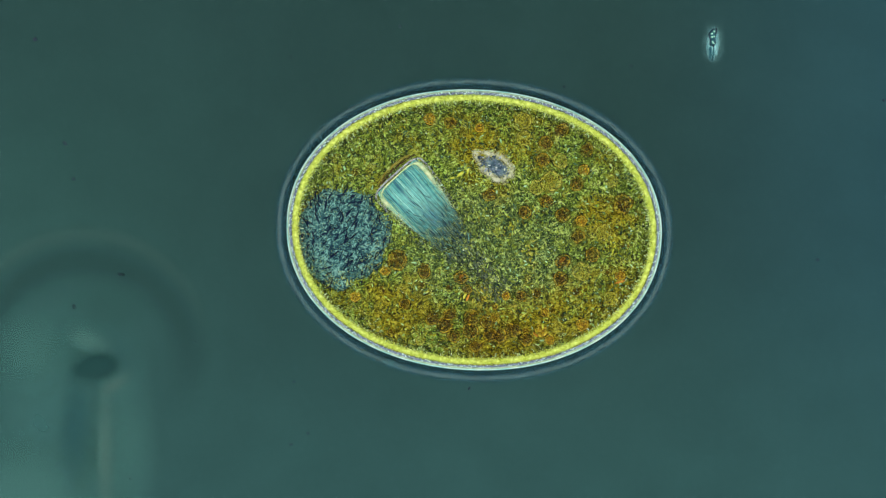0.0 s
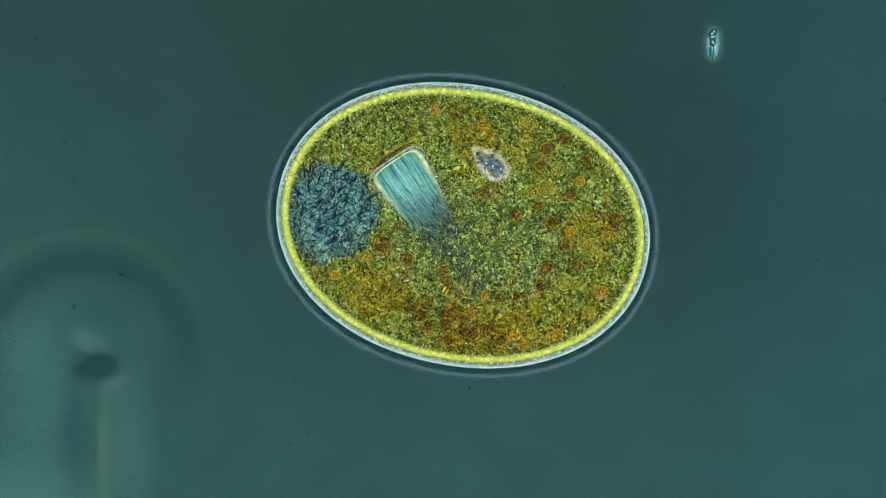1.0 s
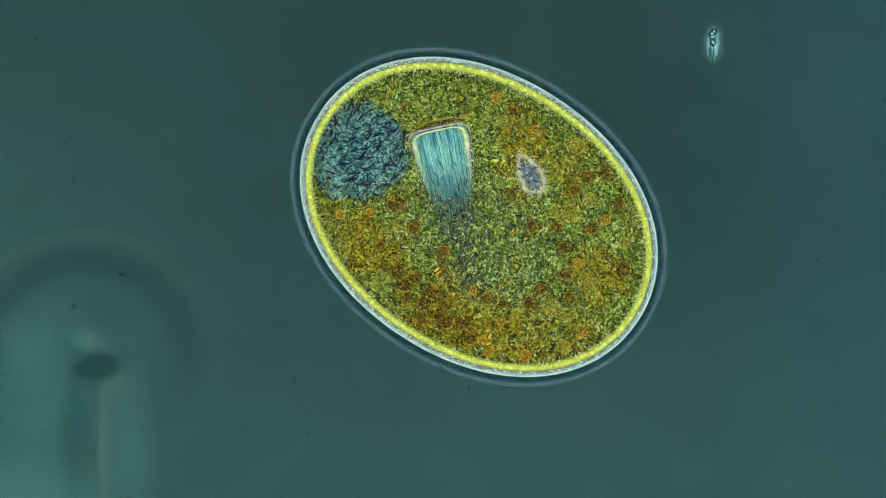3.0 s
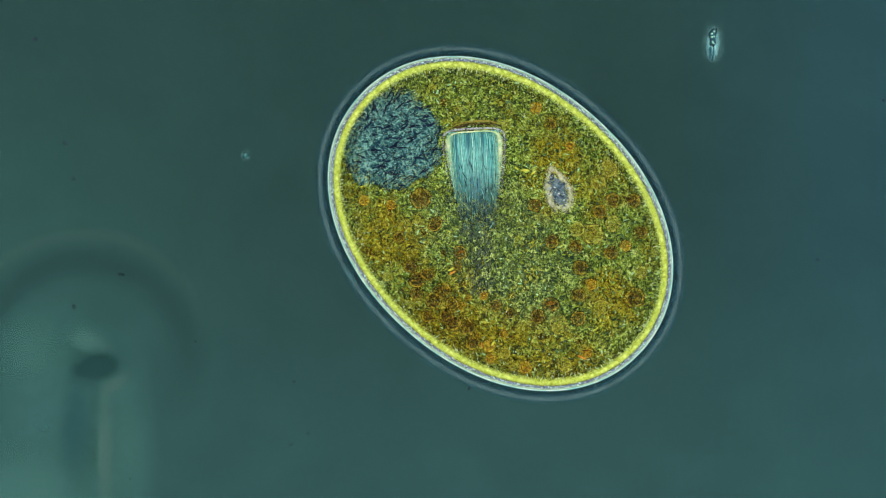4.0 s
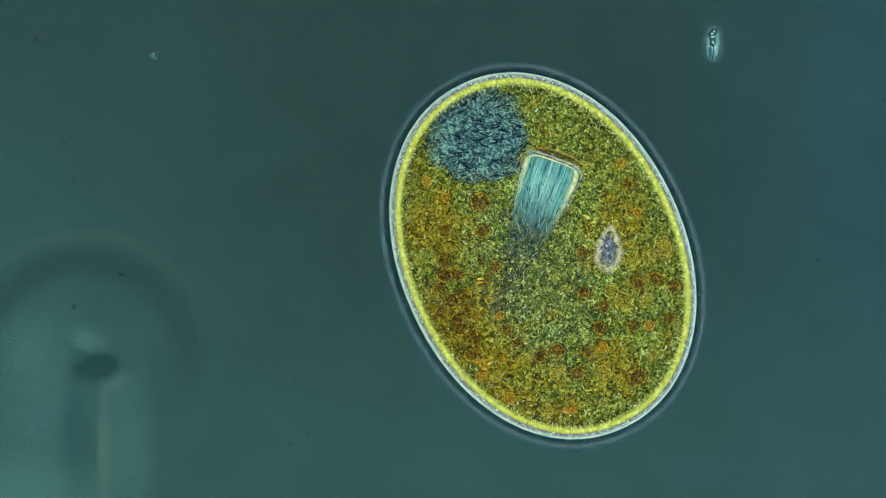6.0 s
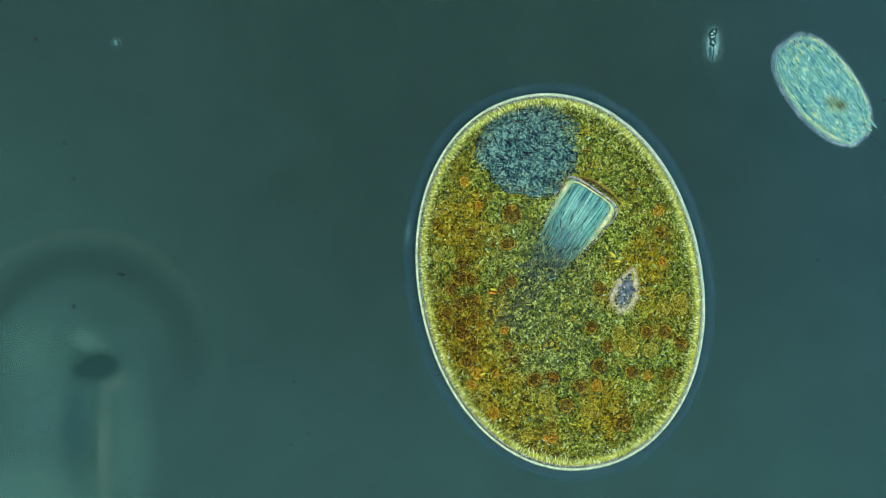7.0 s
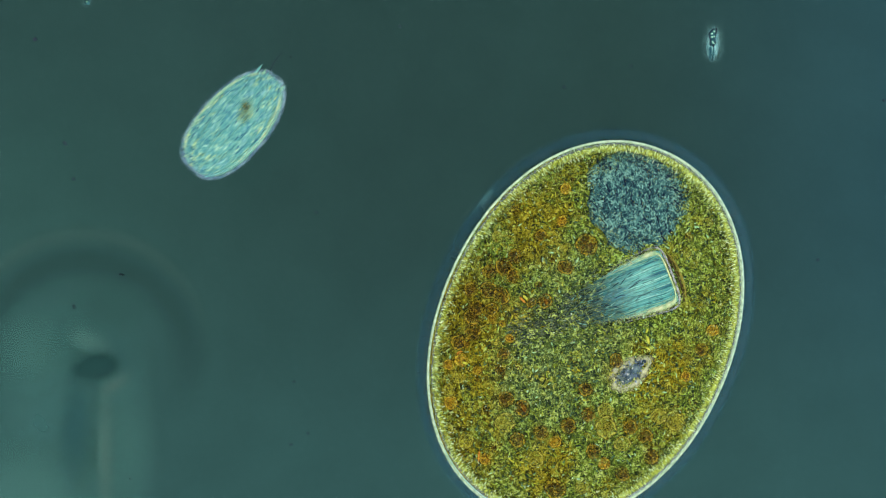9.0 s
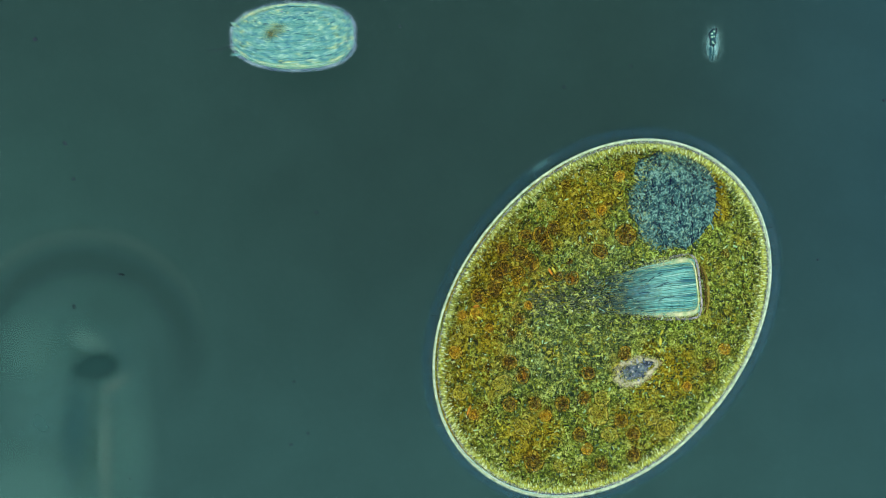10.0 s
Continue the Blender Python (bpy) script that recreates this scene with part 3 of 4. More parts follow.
    for j in range(1300):
        a = (j + rnd.uniform(-0.4, 0.4)) / 1300 * math.tau
        depth = rnd.triangular(0.009, 0.030, 0.013)
        p, e = outline(a, -depth)
        q = Vector((p.x, p.y, max(0.051, top(p.x, p.y) + 0.001)))
        stripes.append((q, e + Vector((rnd.uniform(-0.25, 0.25), rnd.uniform(-0.25, 0.25), 0)), rnd.uniform(0.0020, 0.0048), rnd.uniform(0.0004, 0.0008)))
    ridges = []
    for j in range(900):
        p, e = outline((j + rnd.uniform(-0.4, 0.4)) / 900 * math.tau, rnd.uniform(-0.0082, -0.0040))
        ridges.append((p + Vector((0, 0, 0.0590)), e + Vector((-e.y, e.x, 0)) * 0.5, rnd.uniform(0.0010, 0.0022), 0.0008))
    ridge = part("ridge_layer", spindles(ridges, 4), RIDGES, cell, "fine lilac and pale cross ridges")
    tagged(ridge, kind="stuff")
    for j in range(44):
        a = rnd.uniform(0, math.tau)
        p, e = outline(a, rnd.uniform(0.004, 0.010))
        lean = Vector((-e.y, e.x, 0)) * rnd.uniform(-0.5, 0.5)
        hairs.append((p + Vector((0, 0, 0.024)), e + lean, rnd.uniform(0.005, 0.010), rnd.uniform(0.00025, 0.0005)))
    tagged(part("stripe_layer", spindles(stripes), STRIPES, cell, "short pale stripes along the rim"), kind="stuff")
    tagged(part("cilia", spindles(hairs, 4), HAIR, cell, "sparse hair-thin cilia"), kind="stuff")

    # a scrap of slime that clings to the coat
    scrap = []
    for k in range(40):
        a = k * math.tau / 40
        u, v = 0.030 * math.cos(a), 0.0085 * math.sin(a) * (1 + 0.35 * math.sin(2 * a + 0.6))
        scrap.append(Vector((-0.137 + u * 0.93 + v * 0.36, -0.2465 - u * 0.36 + v * 0.93, 0.026)))
    mound("slime_scrap", scrap, (-0.137, -0.2465, 0.026), 0.004, SLIME, cell, "pale blue-green scrap of slime on the coat", 8, 0.5)

    # nucleus
    lift = lambda x, y: top(x, y)
    core = mound("macronucleus", ring_of(72, nucleus_outline), NUCLEUS_AT, 0.006, NUCLEUS, cell, "round blue mottled nucleus", 14, 0.6, lift)
    def strands(count, least, most, thin, thick, up):
        out = []
        for _ in range(count):
            a, r = rnd.uniform(0, math.tau), 1.03 * math.sqrt(rnd.random())
            p = NUCLEUS_AT + (nucleus_outline(a) - NUCLEUS_AT) * r
            w = radians(80 + 75 * noise.noise(Vector((p.x * 14, p.y * 14, 2.0))) + rnd.gauss(0, 26))
            out.append((onto(p.x, p.y, 0.0055 * math.sqrt(max(0, 1 - r * r)) + rnd.uniform(0.0, 0.0015) + up), Vector((math.cos(w), math.sin(w), 0)), rnd.uniform(least, most), rnd.uniform(thin, thick)))
        return out

    tagged(part("chromatin", spindles(strands(640, 0.002, 0.006, 0.0007, 0.0013, 0)), RODS, core, "blue and pale chromatin strands"), kind="stuff")
    needles = part("dark_needles", spindles(strands(110, 0.005, 0.0125, 0.0009, 0.0016, 0.0012)), NEEDLES, core, "dark blue needle-like strands")
    tagged(needles, kind="stuff")

    # basket
    bm = bmesh.new()
    rows = []
    steps, wide = 26, 12
    for i in range(steps + 1):
        s = 0.25 * i / steps
        row = []
        for k in range(wide + 1):
            w = -1 + 2 * k / wide
            p = MOUTH + AXIS * s + SIDE * (w * basket_half(s))
            row.append(bm.verts.new(onto(p.x, p.y, -0.0002 + 0.0062 * math.sqrt(max(0, 1 - w * w)) * (1 - (i / steps) ** 2))))
        rows.append(row)
    for a, b in zip(rows, rows[1:]):
        for k in range(wide):
            bm.faces.new((a[k], b[k], b[k + 1], a[k + 1]))
    uv = bm.loops.layers.uv.new("UVMap")
    place = {v: (k / wide, max(i / steps, 1.05 * abs(-1 + 2 * k / wide) ** 6)) for i, row in enumerate(rows) for k, v in enumerate(row)}
    for f in bm.faces:
        for loop in f.loops:
            loop[uv].uv = place[loop.vert]
    basket = part("cytopharyngeal_basket", bm, VAULT, cell, "fan-shaped pale teal feeding basket of fine rods")

    def along(w, s0, s1, up, steps=14):
        pts = []
        for i in range(steps + 1):
            s = s0 + (s1 - s0) * i / steps
            p = MOUTH + AXIS * s + SIDE * (w * basket_half(s) + 0.0022 * noise.noise(Vector((s * 28, w * 7, 5.0))))
            pts.append(onto(p.x, p.y, up + 0.007 * math.sqrt(max(0, 1 - w * w)) * (1 - min(1, s / 0.19) ** 2)))
        return pts

    count = 33
    for k in range(count):
        w = -0.86 + 1.72 * k / (count - 1)
        bm = bmesh.new()
        end = rnd.uniform(0.11, 0.20)
        rad = rnd.uniform(0.0008, 0.0014)
        if abs(w) > 0.62:
            tone = ROD_GOLD if k % 2 else ROD_TEAL
        else:
            tone = (ROD_PALE, ROD_BLUE, ROD_TEAL, ROD_TEAL, ROD_PALE, ROD_BLUE, ROD_TEAL, ROD_TEAL)[(k + rnd.choice((0, 0, 1))) % 8]
        pts = along(w + rnd.uniform(-0.012, 0.012), 0.002 + rnd.uniform(0, 0.005), end, 0.0004 + rnd.uniform(0, 0.0008))
        tube(bm, pts, [rad * (1 - 0.60 * i / (len(pts) - 1)) for i in range(len(pts))], 6)
        part("rod", bm, tone, basket)

    fibres = []
    for _ in range(110):
        s = 0.02 + 0.155 * rnd.random() ** 0.7
        w = rnd.uniform(-0.9, 0.9)
        p = MOUTH + AXIS * s + SIDE * (w * basket_half(s))
        rise = 0.0022 + 0.007 * math.sqrt(1 - w * w) * (1 - min(1, s / 0.19) ** 2)
        fibres.append((onto(p.x, p.y, rise), AXIS + SIDE * (rnd.gauss(0, 0.10 + 1.2 * s) - 0.2 * w), rnd.uniform(0.004, 0.0110), rnd.uniform(0.0004, 0.0007)))
    tagged(part("basket_fibres", spindles(fibres), RODS, basket, "short broken fibres over the rods"), kind="stuff")

    def strip(name, pts, half, mat, label):
        path = []
        for i, p in enumerate(pts):
            d = (pts[min(i + 1, len(pts) - 1)] - pts[max(i - 1, 0)]).normalized()
            path.append((p, Vector((-d.y, d.x, 0)).normalized()))
        return ribbon(name, path, half, 0.003, mat, basket, False, label)

    def horseshoe(reach, depth, end, up):
        """From one side's inner end round the mouth to the other's."""
        pts = []
        for i in range(57):
            q = -1 + i / 28
            if abs(q) > 0.45:
                s, w = depth + (end - depth) * (abs(q) - 0.45) / 0.55, math.copysign(1, q)
            else:
                a = math.pi / 2 * q / 0.45
                s, w = depth * (1 - max(0.0, math.cos(a)) ** 0.45), math.copysign(abs(math.sin(a)) ** 0.45, a)
            p = MOUTH + AXIS * (s - 0.003 + 0.030 * (1 - reach)) + SIDE * (w * reach * basket_half(s))
            pts.append(onto(p.x, p.y, up + 0.006 * math.sqrt(max(0, 1 - min(1, reach * w) ** 2))))
        return pts

    strip("side_wall", horseshoe(0.86, 0.022, 0.115, 0.0035), lambda q: 0.0020 + 0.0056 * min(1, max(0, abs(q - 0.5) - 0.10) / 0.12) * (1.25 - abs(q - 0.5)), WALL_GLOW, "side walls with their yellow-white glow as film colour")
    strip("outer_edge", horseshoe(1.03, 0.022, 0.130, 0.0025), 0.0030, EDGE_GLOW, "lilac-white outer edge round the mouth")
    for name, back, rad, mat, label, spread in (("dark_fold", 0.006, 0.0020, BROWN_LIP, "dark brown fold", 0.046), ("yellow_fold", 0.0110, 0.0024, YELLOW_LIP, "yellowish fold", 0.040)):
        bm = bmesh.new()
        pts = []
        for k in range(13):
            w = -1 + k / 6
            p = MOUTH + SIDE * (w * spread + 0.006) - AXIS * (back + 0.006 * (1 - w * w))
            pts.append(onto(p.x, p.y, 0.0085))
        tube(bm, pts, [rad * (0.25 + 0.75 * math.sqrt(max(0, 1 - (-1 + k / 6) ** 2))) for k in range(13)], 6, 0.6)
        part(name, bm, mat, basket, label)
    tail = []
    for _ in range(760):
        s = 0.085 + 0.20 * rnd.random() ** 1.1
        h = basket_half(s) + 0.012 + 0.06 * max(0, s - 0.15)
        w = rnd.gauss(0, 0.5) * h
        p = MOUTH + AXIS * s + SIDE * w
        d = AXIS + SIDE * (rnd.gauss(0, 0.35) - w * 3)
        tail.append((onto(p.x, p.y, rnd.uniform(0.0005, 0.0025)), d, rnd.uniform(0.002, 0.006), rnd.uniform(0.0007, 0.0012)))
    tagged(part("basket_tail", spindles(tail), ROD_GREY, basket, "greyish strands fading out behind the basket"), kind="stuff")

    # contractile vacuole
    turn = radians(-30)
    ux, uy = Vector((math.cos(turn), math.sin(turn), 0)), Vector((-math.sin(turn), math.cos(turn), 0))
    vac = mound("contractile_vacuole", ring_of(40, lambda a: VACUOLE_AT + ux * (0.027 * math.cos(a) + 0.003) + uy * (0.0135 * math.sin(a) * (1 + 0.25 * math.cos(a)))), VACUOLE_AT, 0.004, LUMEN, cell, "small dark blue vacuole with a pale lumpy wall", 8, 0.6, lift)
    bm = bmesh.new()
    pts, rad = [], []
    for k in range(41):
        a = k * math.tau / 40
        wob = 1 + 0.03 * math.sin(5 * a) + 0.03 * math.sin(9 * a + 1) + 0.34 * max(0, -math.cos(a)) ** 6
        p = VACUOLE_AT + ux * (0.0305 * wob * math.cos(a) + 0.003) + uy * (0.0180 * wob * math.sin(a) * (1 + 0.22 * math.cos(a)))
        pts.append(onto(p.x, p.y, 0.0015))
        rad.append(0.0058 + 0.0016 * math.sin(7 * a) + 0.0012 * math.sin(11 * a + 2))
    tube(bm, pts, [0.30 * r for r in rad], 8, 0.6)
    part("vacuole_wall", bm, WALL_PALE, vac, "pale lumpy wall")
    path = [(onto(p.x, p.y, 0.003), (Vector((p.x, p.y, 0)) - VACUOLE_AT).normalized()) for p in pts[:-1]]
    ribbon("wall_fringe", path, 0.0115, 0.002, EDGE_SOFT, vac, True, "soft greyish fringe")

    bits = []
    for _ in range(80):
        a, r = rnd.uniform(0, math.tau), math.sqrt(rnd.random()) * 1.05
        p = VACUOLE_AT + ux * (0.030 * r * math.cos(a)) + uy * (0.0165 * r * math.sin(a))
        bits.append((onto(p.x, p.y, 0.0048), rnd.uniform(0.0012, 0.0024)))
    tagged(part("vacuole_grains", grains(bits, 0.8), VACUOLE_BITS, vac, "dark and pale grains in the vacuole"), kind="stuff")

    # food vacuoles
    def food(mat, seed):
        bm = bmesh.new()
        bmesh.ops.create_uvsphere(bm, u_segments=20, v_segments=10, radius=1.0, matrix=Matrix.Diagonal((1, 1, 0.30, 1)))
        bmesh.ops.delete(bm, geom=[v for v in bm.verts if v.co.z < -0.16], context="VERTS")
        for v in bm.verts:
            v.co.xy *= 1 + 0.26 * noise.noise(Vector((v.co.x, v.co.y, seed)) * 1.4) + 0.12 * noise.noise(Vector((v.co.x, v.co.y, seed + 4)) * 3.5)
            v.co.z += 0.10 * noise.noise(Vector((v.co.x, v.co.y, seed)) * 3.0)
        data = bpy.data.meshes.new("food_vacuole")
        bm.to_mesh(data)
        bm.free()
        data.materials.append(mat)
        data.polygons.foreach_set("use_smooth", [True] * len(data.polygons))
        return data

    kinds = {kind: [food(mat, seed) for seed in (0.4, 3.7, 8.2, 12.9)] for kind, mat in (("o", ORANGE), ("b", BROWN), ("g", GOLD))}
    words = {"o": "orange food vacuole", "b": "brown food vacuole", "g": "golden food vacuole"}
    orange = ((-157, -106, 11), (-89, 192, 13), (-206, -130, 11), (144, -189, 11), (188, 25, 12), (264, -69, 11), (201, -160, 13), (127, -174, 13), (62, -115, 9), (189, 116, 11), (0, 181, 10))
    brown = ((-134, -61, 18), (54, -186, 14), (2, -179, 15), (103, -190, 13), (-44, -172, 15), (159, -48, 14), (-20, -86, 12), (-85, -78, 13), (23, 62, 12), (-28, -190, 13), (263, 59, 18), (156, -79, 13), (193, 152, 13), (147, 185, 14), (78, -174, 14), (12, -206, 12), (119, 160, 13), (211, -34, 13), (-52, 188, 11), (87, 35, 12), (38, -185, 13), (155, 34, 13), (184, -3, 12), (124, 57, 12), (115, 130, 12), (-67, -163, 12), (-117, -137, 10), (2, -156, 15), (-8, -106, 9), (88, -114, 11), (177, 90, 13), (-36, -152, 12), (30, -162, 12))
    golden = ((77, 198, 15), (131, 92, 19), (193, -65, 16), (183, -171, 11), (146, 130, 14), (-86, -202, 10), (156, -166, 11), (106, 80, 13), (79, 167, 13), (228, 7, 14), (250, -110, 13), (240, 100, 12))
    meals = [(kind, *place) for kind, places in (("o", orange), ("b", brown), ("g", golden)) for place in places]
    streaming = None
    for kind, x, y, r in meals:
        r *= 0.95 if kind == "o" else 1.12
        ob = new("food_vacuole", rnd.choice(kinds[kind]))
        ob.parent = cell
        ob.matrix_local = Matrix.LocRotScale(onto(x / 1000, y / 1000, 0.0128), Euler((rnd.uniform(-0.1, 0.1), rnd.uniform(-0.1, 0.1), rnd.uniform(0, 6))), Vector((r * 1.06, r * rnd.uniform(0.90, 1.08), r)) / 1000)
        streaming = streaming or ob
        tagged(ob, words[kind])
    done = 0
    while done < 60:
        x, y = rnd.uniform(-LONG, LONG), rnd.uniform(-WIDE, WIDE)
        if inside(x, y) > 0.88 or inside(x, y) < 0.35 or in_nucleus(Vector((x, y, 0)), 0.02) or in_basket(Vector((x, y, 0)), 0.03) or (Vector((x, y, 0)) - VACUOLE_AT).length < 0.05:
            continue
        if y > -0.06 and rnd.random() < 0.5:
            continue
        kind = rnd.choice("obgbgg")
        r = rnd.uniform(4, 10)
        ob = new("food_vacuole", rnd.choice(kinds[kind]))
        ob.parent = cell
        ob.matrix_local = Matrix.LocRotScale(onto(x, y, 0.0005), Euler((rnd.uniform(-0.1, 0.1), rnd.uniform(-0.1, 0.1), rnd.uniform(0, 6))), Vector((r * 1.12, r * rnd.uniform(0.8, 1.15), r)) / 1000)
        tagged(ob, words[kind])
        done += 1
    # crystals
    for mat, x, y, turn, l, w, label in ((RED_ROD, 264, -80, 20, 11, 2.0, "orange rod-shaped crystal"), (CRYSTAL, -30, 97, 40, 9, 2.6, "yellow crystal"), (CRYSTAL, -17, 103, 80, 6, 2.0, "yellow crystal"), (CRYSTAL, -44, 89, 10, 5, 2.0, "yellow crystal"), (CRYSTAL, 124, -174, 15, 8, 3.0, "yellow crystal"), (CRYSTAL, 130, -166, 100, 7, 2.6, "yellow crystal"), (CRYSTAL, 136, -176, 60, 6, 2.2, "yellow crystal"), (RED_ROD, 118, -181, 140, 6, 2.4, "orange crystal"), (RED_ROD, -6, -121, 70, 8, 2.2, "orange rod-shaped crystal"), (CRYSTAL, -11, -117, 70, 9, 2.4, "yellow crystal"), (RED_ROD, -19, -84, 30, 6, 3, "orange crystal"), (CRYSTAL, 188, 28, 10, 6, 2.2, "yellow crystal"), (RED_ROD, 158, -46, 45, 9, 3.4, "orange crystal")):
        d = Vector((math.cos(radians(turn)), math.sin(radians(turn)), 0))
        part("crystal", spindles([(onto(x / 1000, y / 1000, 0.0112), d, l / 1000, w / 1000)], 6), mat, cell, label)
    return cell, core, needles, vac, streaming, ((water, 0.090), (coat, 0.110), (glow, 0.06), (cortex, 0.024), (brink, 0.042), (seam, 0.038), (ridge, 0.040))


ciliate, macronucleus, needles, vacuole, meal, coat_layers = make_ciliate()


# ---- the small armoured ciliate ----
def make_swimmer():
    swim = thing("small_ciliate", "pale blue-green barrel-shaped swimmer with a toothed end", "ciliate")
    rnd = random.Random(9)
    half, girth = 0.105, 0.0555

    def profile(q):
        """Radius at q, from the blunt end (-1) to the toothed end (1)."""
        return girth * (max(0, 1 - abs(q * 0.985) ** (1.9 if q > 0 else 2.5))) ** (0.46 if q > 0 else 0.40)

    bm = bmesh.new()
    n, steps = 60, 40
    rows = []
    for i in range(steps + 1):
        q = -math.cos(math.pi * i / steps)
        r = max(profile(q), 0.010)
        row = []
        for k in range(n):
            a = k * math.tau / n
            ridge = 1 + 0.018 * math.cos(15 * a) + 0.010 * math.cos(30 * q * 1.2)
            row.append(bm.verts.new((q * half, r * ridge * math.cos(a), 0.85 * r * ridge * math.sin(a))))
        rows.append(row)
    for a, b in zip(rows, rows[1:]):
        for k in range(n):
            m = (k + 1) % n
            bm.faces.new((a[k], a[m], b[m], b[k]))
    bm.faces.new(rows[0])
    bm.faces.new(rows[-1][::-1])
    bmesh.ops.recalc_face_normals(bm, faces=bm.faces[:])
    part("armour", bm, ARMOUR, swim, "pale blue-green armour with fine lengthwise rows")
    # side bands and lengthwise ribs
    for k in range(11):
        a = math.pi * (k + 0.5) / 11
        bm = bmesh.new()
        pts, rad = [], []
        for i in range(17):
            q = -0.9 + 1.8 * i / 16
            r = profile(q) + 0.0006
            pts.append((q * half, r * math.cos(a), 0.85 * r * math.sin(a)))
            rad.append(0.0006 + 0.0008 * (1 - q * q))
        tube(bm, pts, rad, 6)
        part("rib", bm, ARMOUR_PALE if k in (0, 1, 10) else ARMOUR, swim)
    plates = []
    for _ in range(110):
        q, a = rnd.uniform(-0.95, 0.93), rnd.uniform(0.1, math.pi - 0.1)
        r = profile(q) + 0.0004
        plates.append((Vector((q * half, r * math.cos(a), 0.85 * r * math.sin(a))), Vector((1, rnd.gauss(0, 0.35), 0)), rnd.uniform(0.0025, 0.0080), rnd.uniform(0.0007, 0.0014)))
    tagged(part("plate_layer", spindles(plates), PLATES, swim, "rows of tiny pale plates"), kind="stuff")
    for sign in (-1, 1):
        path = []
        for i in range(25):
            q = -0.93 + 1.86 * i / 24
            r = profile(q)
            path.append((Vector((q * half, sign * (r - 0.0035), 0.85 * math.sqrt(max(0, r * r - (r - 0.0035) ** 2)) + 0.002)), Vector((0, sign, 0))))
        ribbon("side_band", path, 0.0055, 0.001, SIDE_BAND, swim, False, "bright yellowish side band")
        bm = bmesh.new()
        tube(bm, [p - Vector((0, sign * 0.0062, -0.0035)) for p, e in path[3:-3]], [0.0010 * math.sin(math.pi * (k + 1) / 20) for k in range(19)], 5)
        part("side_groove", bm, DARK_GROOVE, swim, "thin dark groove beside the band")
    blob = mound("food_spot", ring_of(24, lambda a: Vector((0.030 + 0.030 * math.cos(a), -0.004 + 0.022 * math.sin(a + 0.4), 0))), (0.030, -0.004, 0), 0.004, GOLD_SPOT, swim, "yellow-brown food spot", 8, 0.5, lambda x, y: 0.85 * math.sqrt(max(0, profile(x / half) ** 2 - y * y)) - 0.001)
    mound("food_core", ring_of(16, lambda a: Vector((0.036 + 0.009 * math.cos(a), 0.000 + 0.008 * math.sin(a), 0))), (0.036, 0.000, 0), 0.003, DARK_FOOD, blob, "dark brown speck", 5, 0.5, lambda x, y: 0.85 * math.sqrt(max(0, profile(x / half) ** 2 - y * y)) + 0.002)
    for k in range(9):
        y = (-0.028 + 0.007 * k) * rnd.uniform(0.8, 1.1)
        bm = bmesh.new()
        tube(bm, [(half * 0.84, y, 0.012), (half * 0.96, y * 1.03, 0.011), (half * rnd.uniform(1.0, 1.035), y * 1.12 + 0.002 * math.sin(k * 2.1), 0.010)], [0.0030, 0.0020, 0.0002], 6)
        part("tooth", bm, ARMOUR_PALE if k % 2 else ARMOUR, swim)
    hairs = []
    for _ in range(340):
        q = rnd.uniform(-1.0, 0.96)
        s = rnd.choice((-1, 1))
        r = max(profile(q), 0.012)
        if q < -0.93:
            p = Vector((-half * 0.99, rnd.uniform(-0.02, 0.02), 0.0))
            d = Vector((-1, rnd.gauss(0, 0.5), 0))
        else:
            p = Vector((q * half, s * (r + 0.001), rnd.uniform(-0.01, 0.01)))
            d = Vector((-0.5 + rnd.gauss(0, 0.3) + q * 0.3, s, 0))
        l = rnd.uniform(0.0015, 0.0034) * (1.4 if q < -0.72 else 1.0)
        hairs.append((p + d.normalized() * l * 0.7, d, l, rnd.uniform(0.0002, 0.00045)))
    tagged(part("cilia", spindles(hairs, 4), PALE_HAIR, swim, "fringe of short pale cilia"), kind="stuff")
    path = []
    for j in range(80):
        a = j * math.tau / 80
        c, s = math.cos(a), math.sin(a)
        q = math.copysign(abs(c) ** 0.8, c)
        e = Vector((c * girth, s * half, 0)).normalized()
        path.append((Vector((q * half * 1.01, math.copysign(max(profile(q), 0.012) + 0.002, s) if abs(s) > 0.02 else 0, 0)), e))
    ribbon("fringe_film", path, 0.0070, 0.003, FRINGE, swim, True, "bluish film of beating cilia with the halo as colour")
    bm = bmesh.new()
    tube(bm, [(half, 0.014, 0), (half + 0.020, 0.020, 0), (half + 0.046, 0.022, 0.002)], [0.0007, 0.0006, 0.0002], 5)
    part("long_bristle", bm, DARK, swim, "single long dark bristle")
    return swim


DARK_GROOVE = speckled("groove", (0.03, 0.10, 0.12), (0.08, 0.24, 0.22), 90)
DARK_FOOD = film("dark_food", (0.06, 0.06, 0.018), 0.55, 0.0, 1.0, (0.16, 0.13, 0.03), 150, 0.5)
GOLD_SPOT = film("food_spot", (0.16, 0.24, 0.11), 0.72, 0.0, 1.0, (0.34, 0.40, 0.13), 70, 0.5)
SIDE_BAND = film("side_band", (0.30, 0.70, 0.62), 0.72, 0.0, 1.0, (0.80, 0.94, 0.52), 40, 0.5, 0.1)
# Cilia film; the swimmer's soft bluish halo is put into its colour.
FRINGE = film("cilia_film", (0.20, 0.30, 0.56), 0.56, 0.0, 1.0, (0.50, 0.74, 0.86), 30, 0.6)
small_ciliate = make_swimmer()


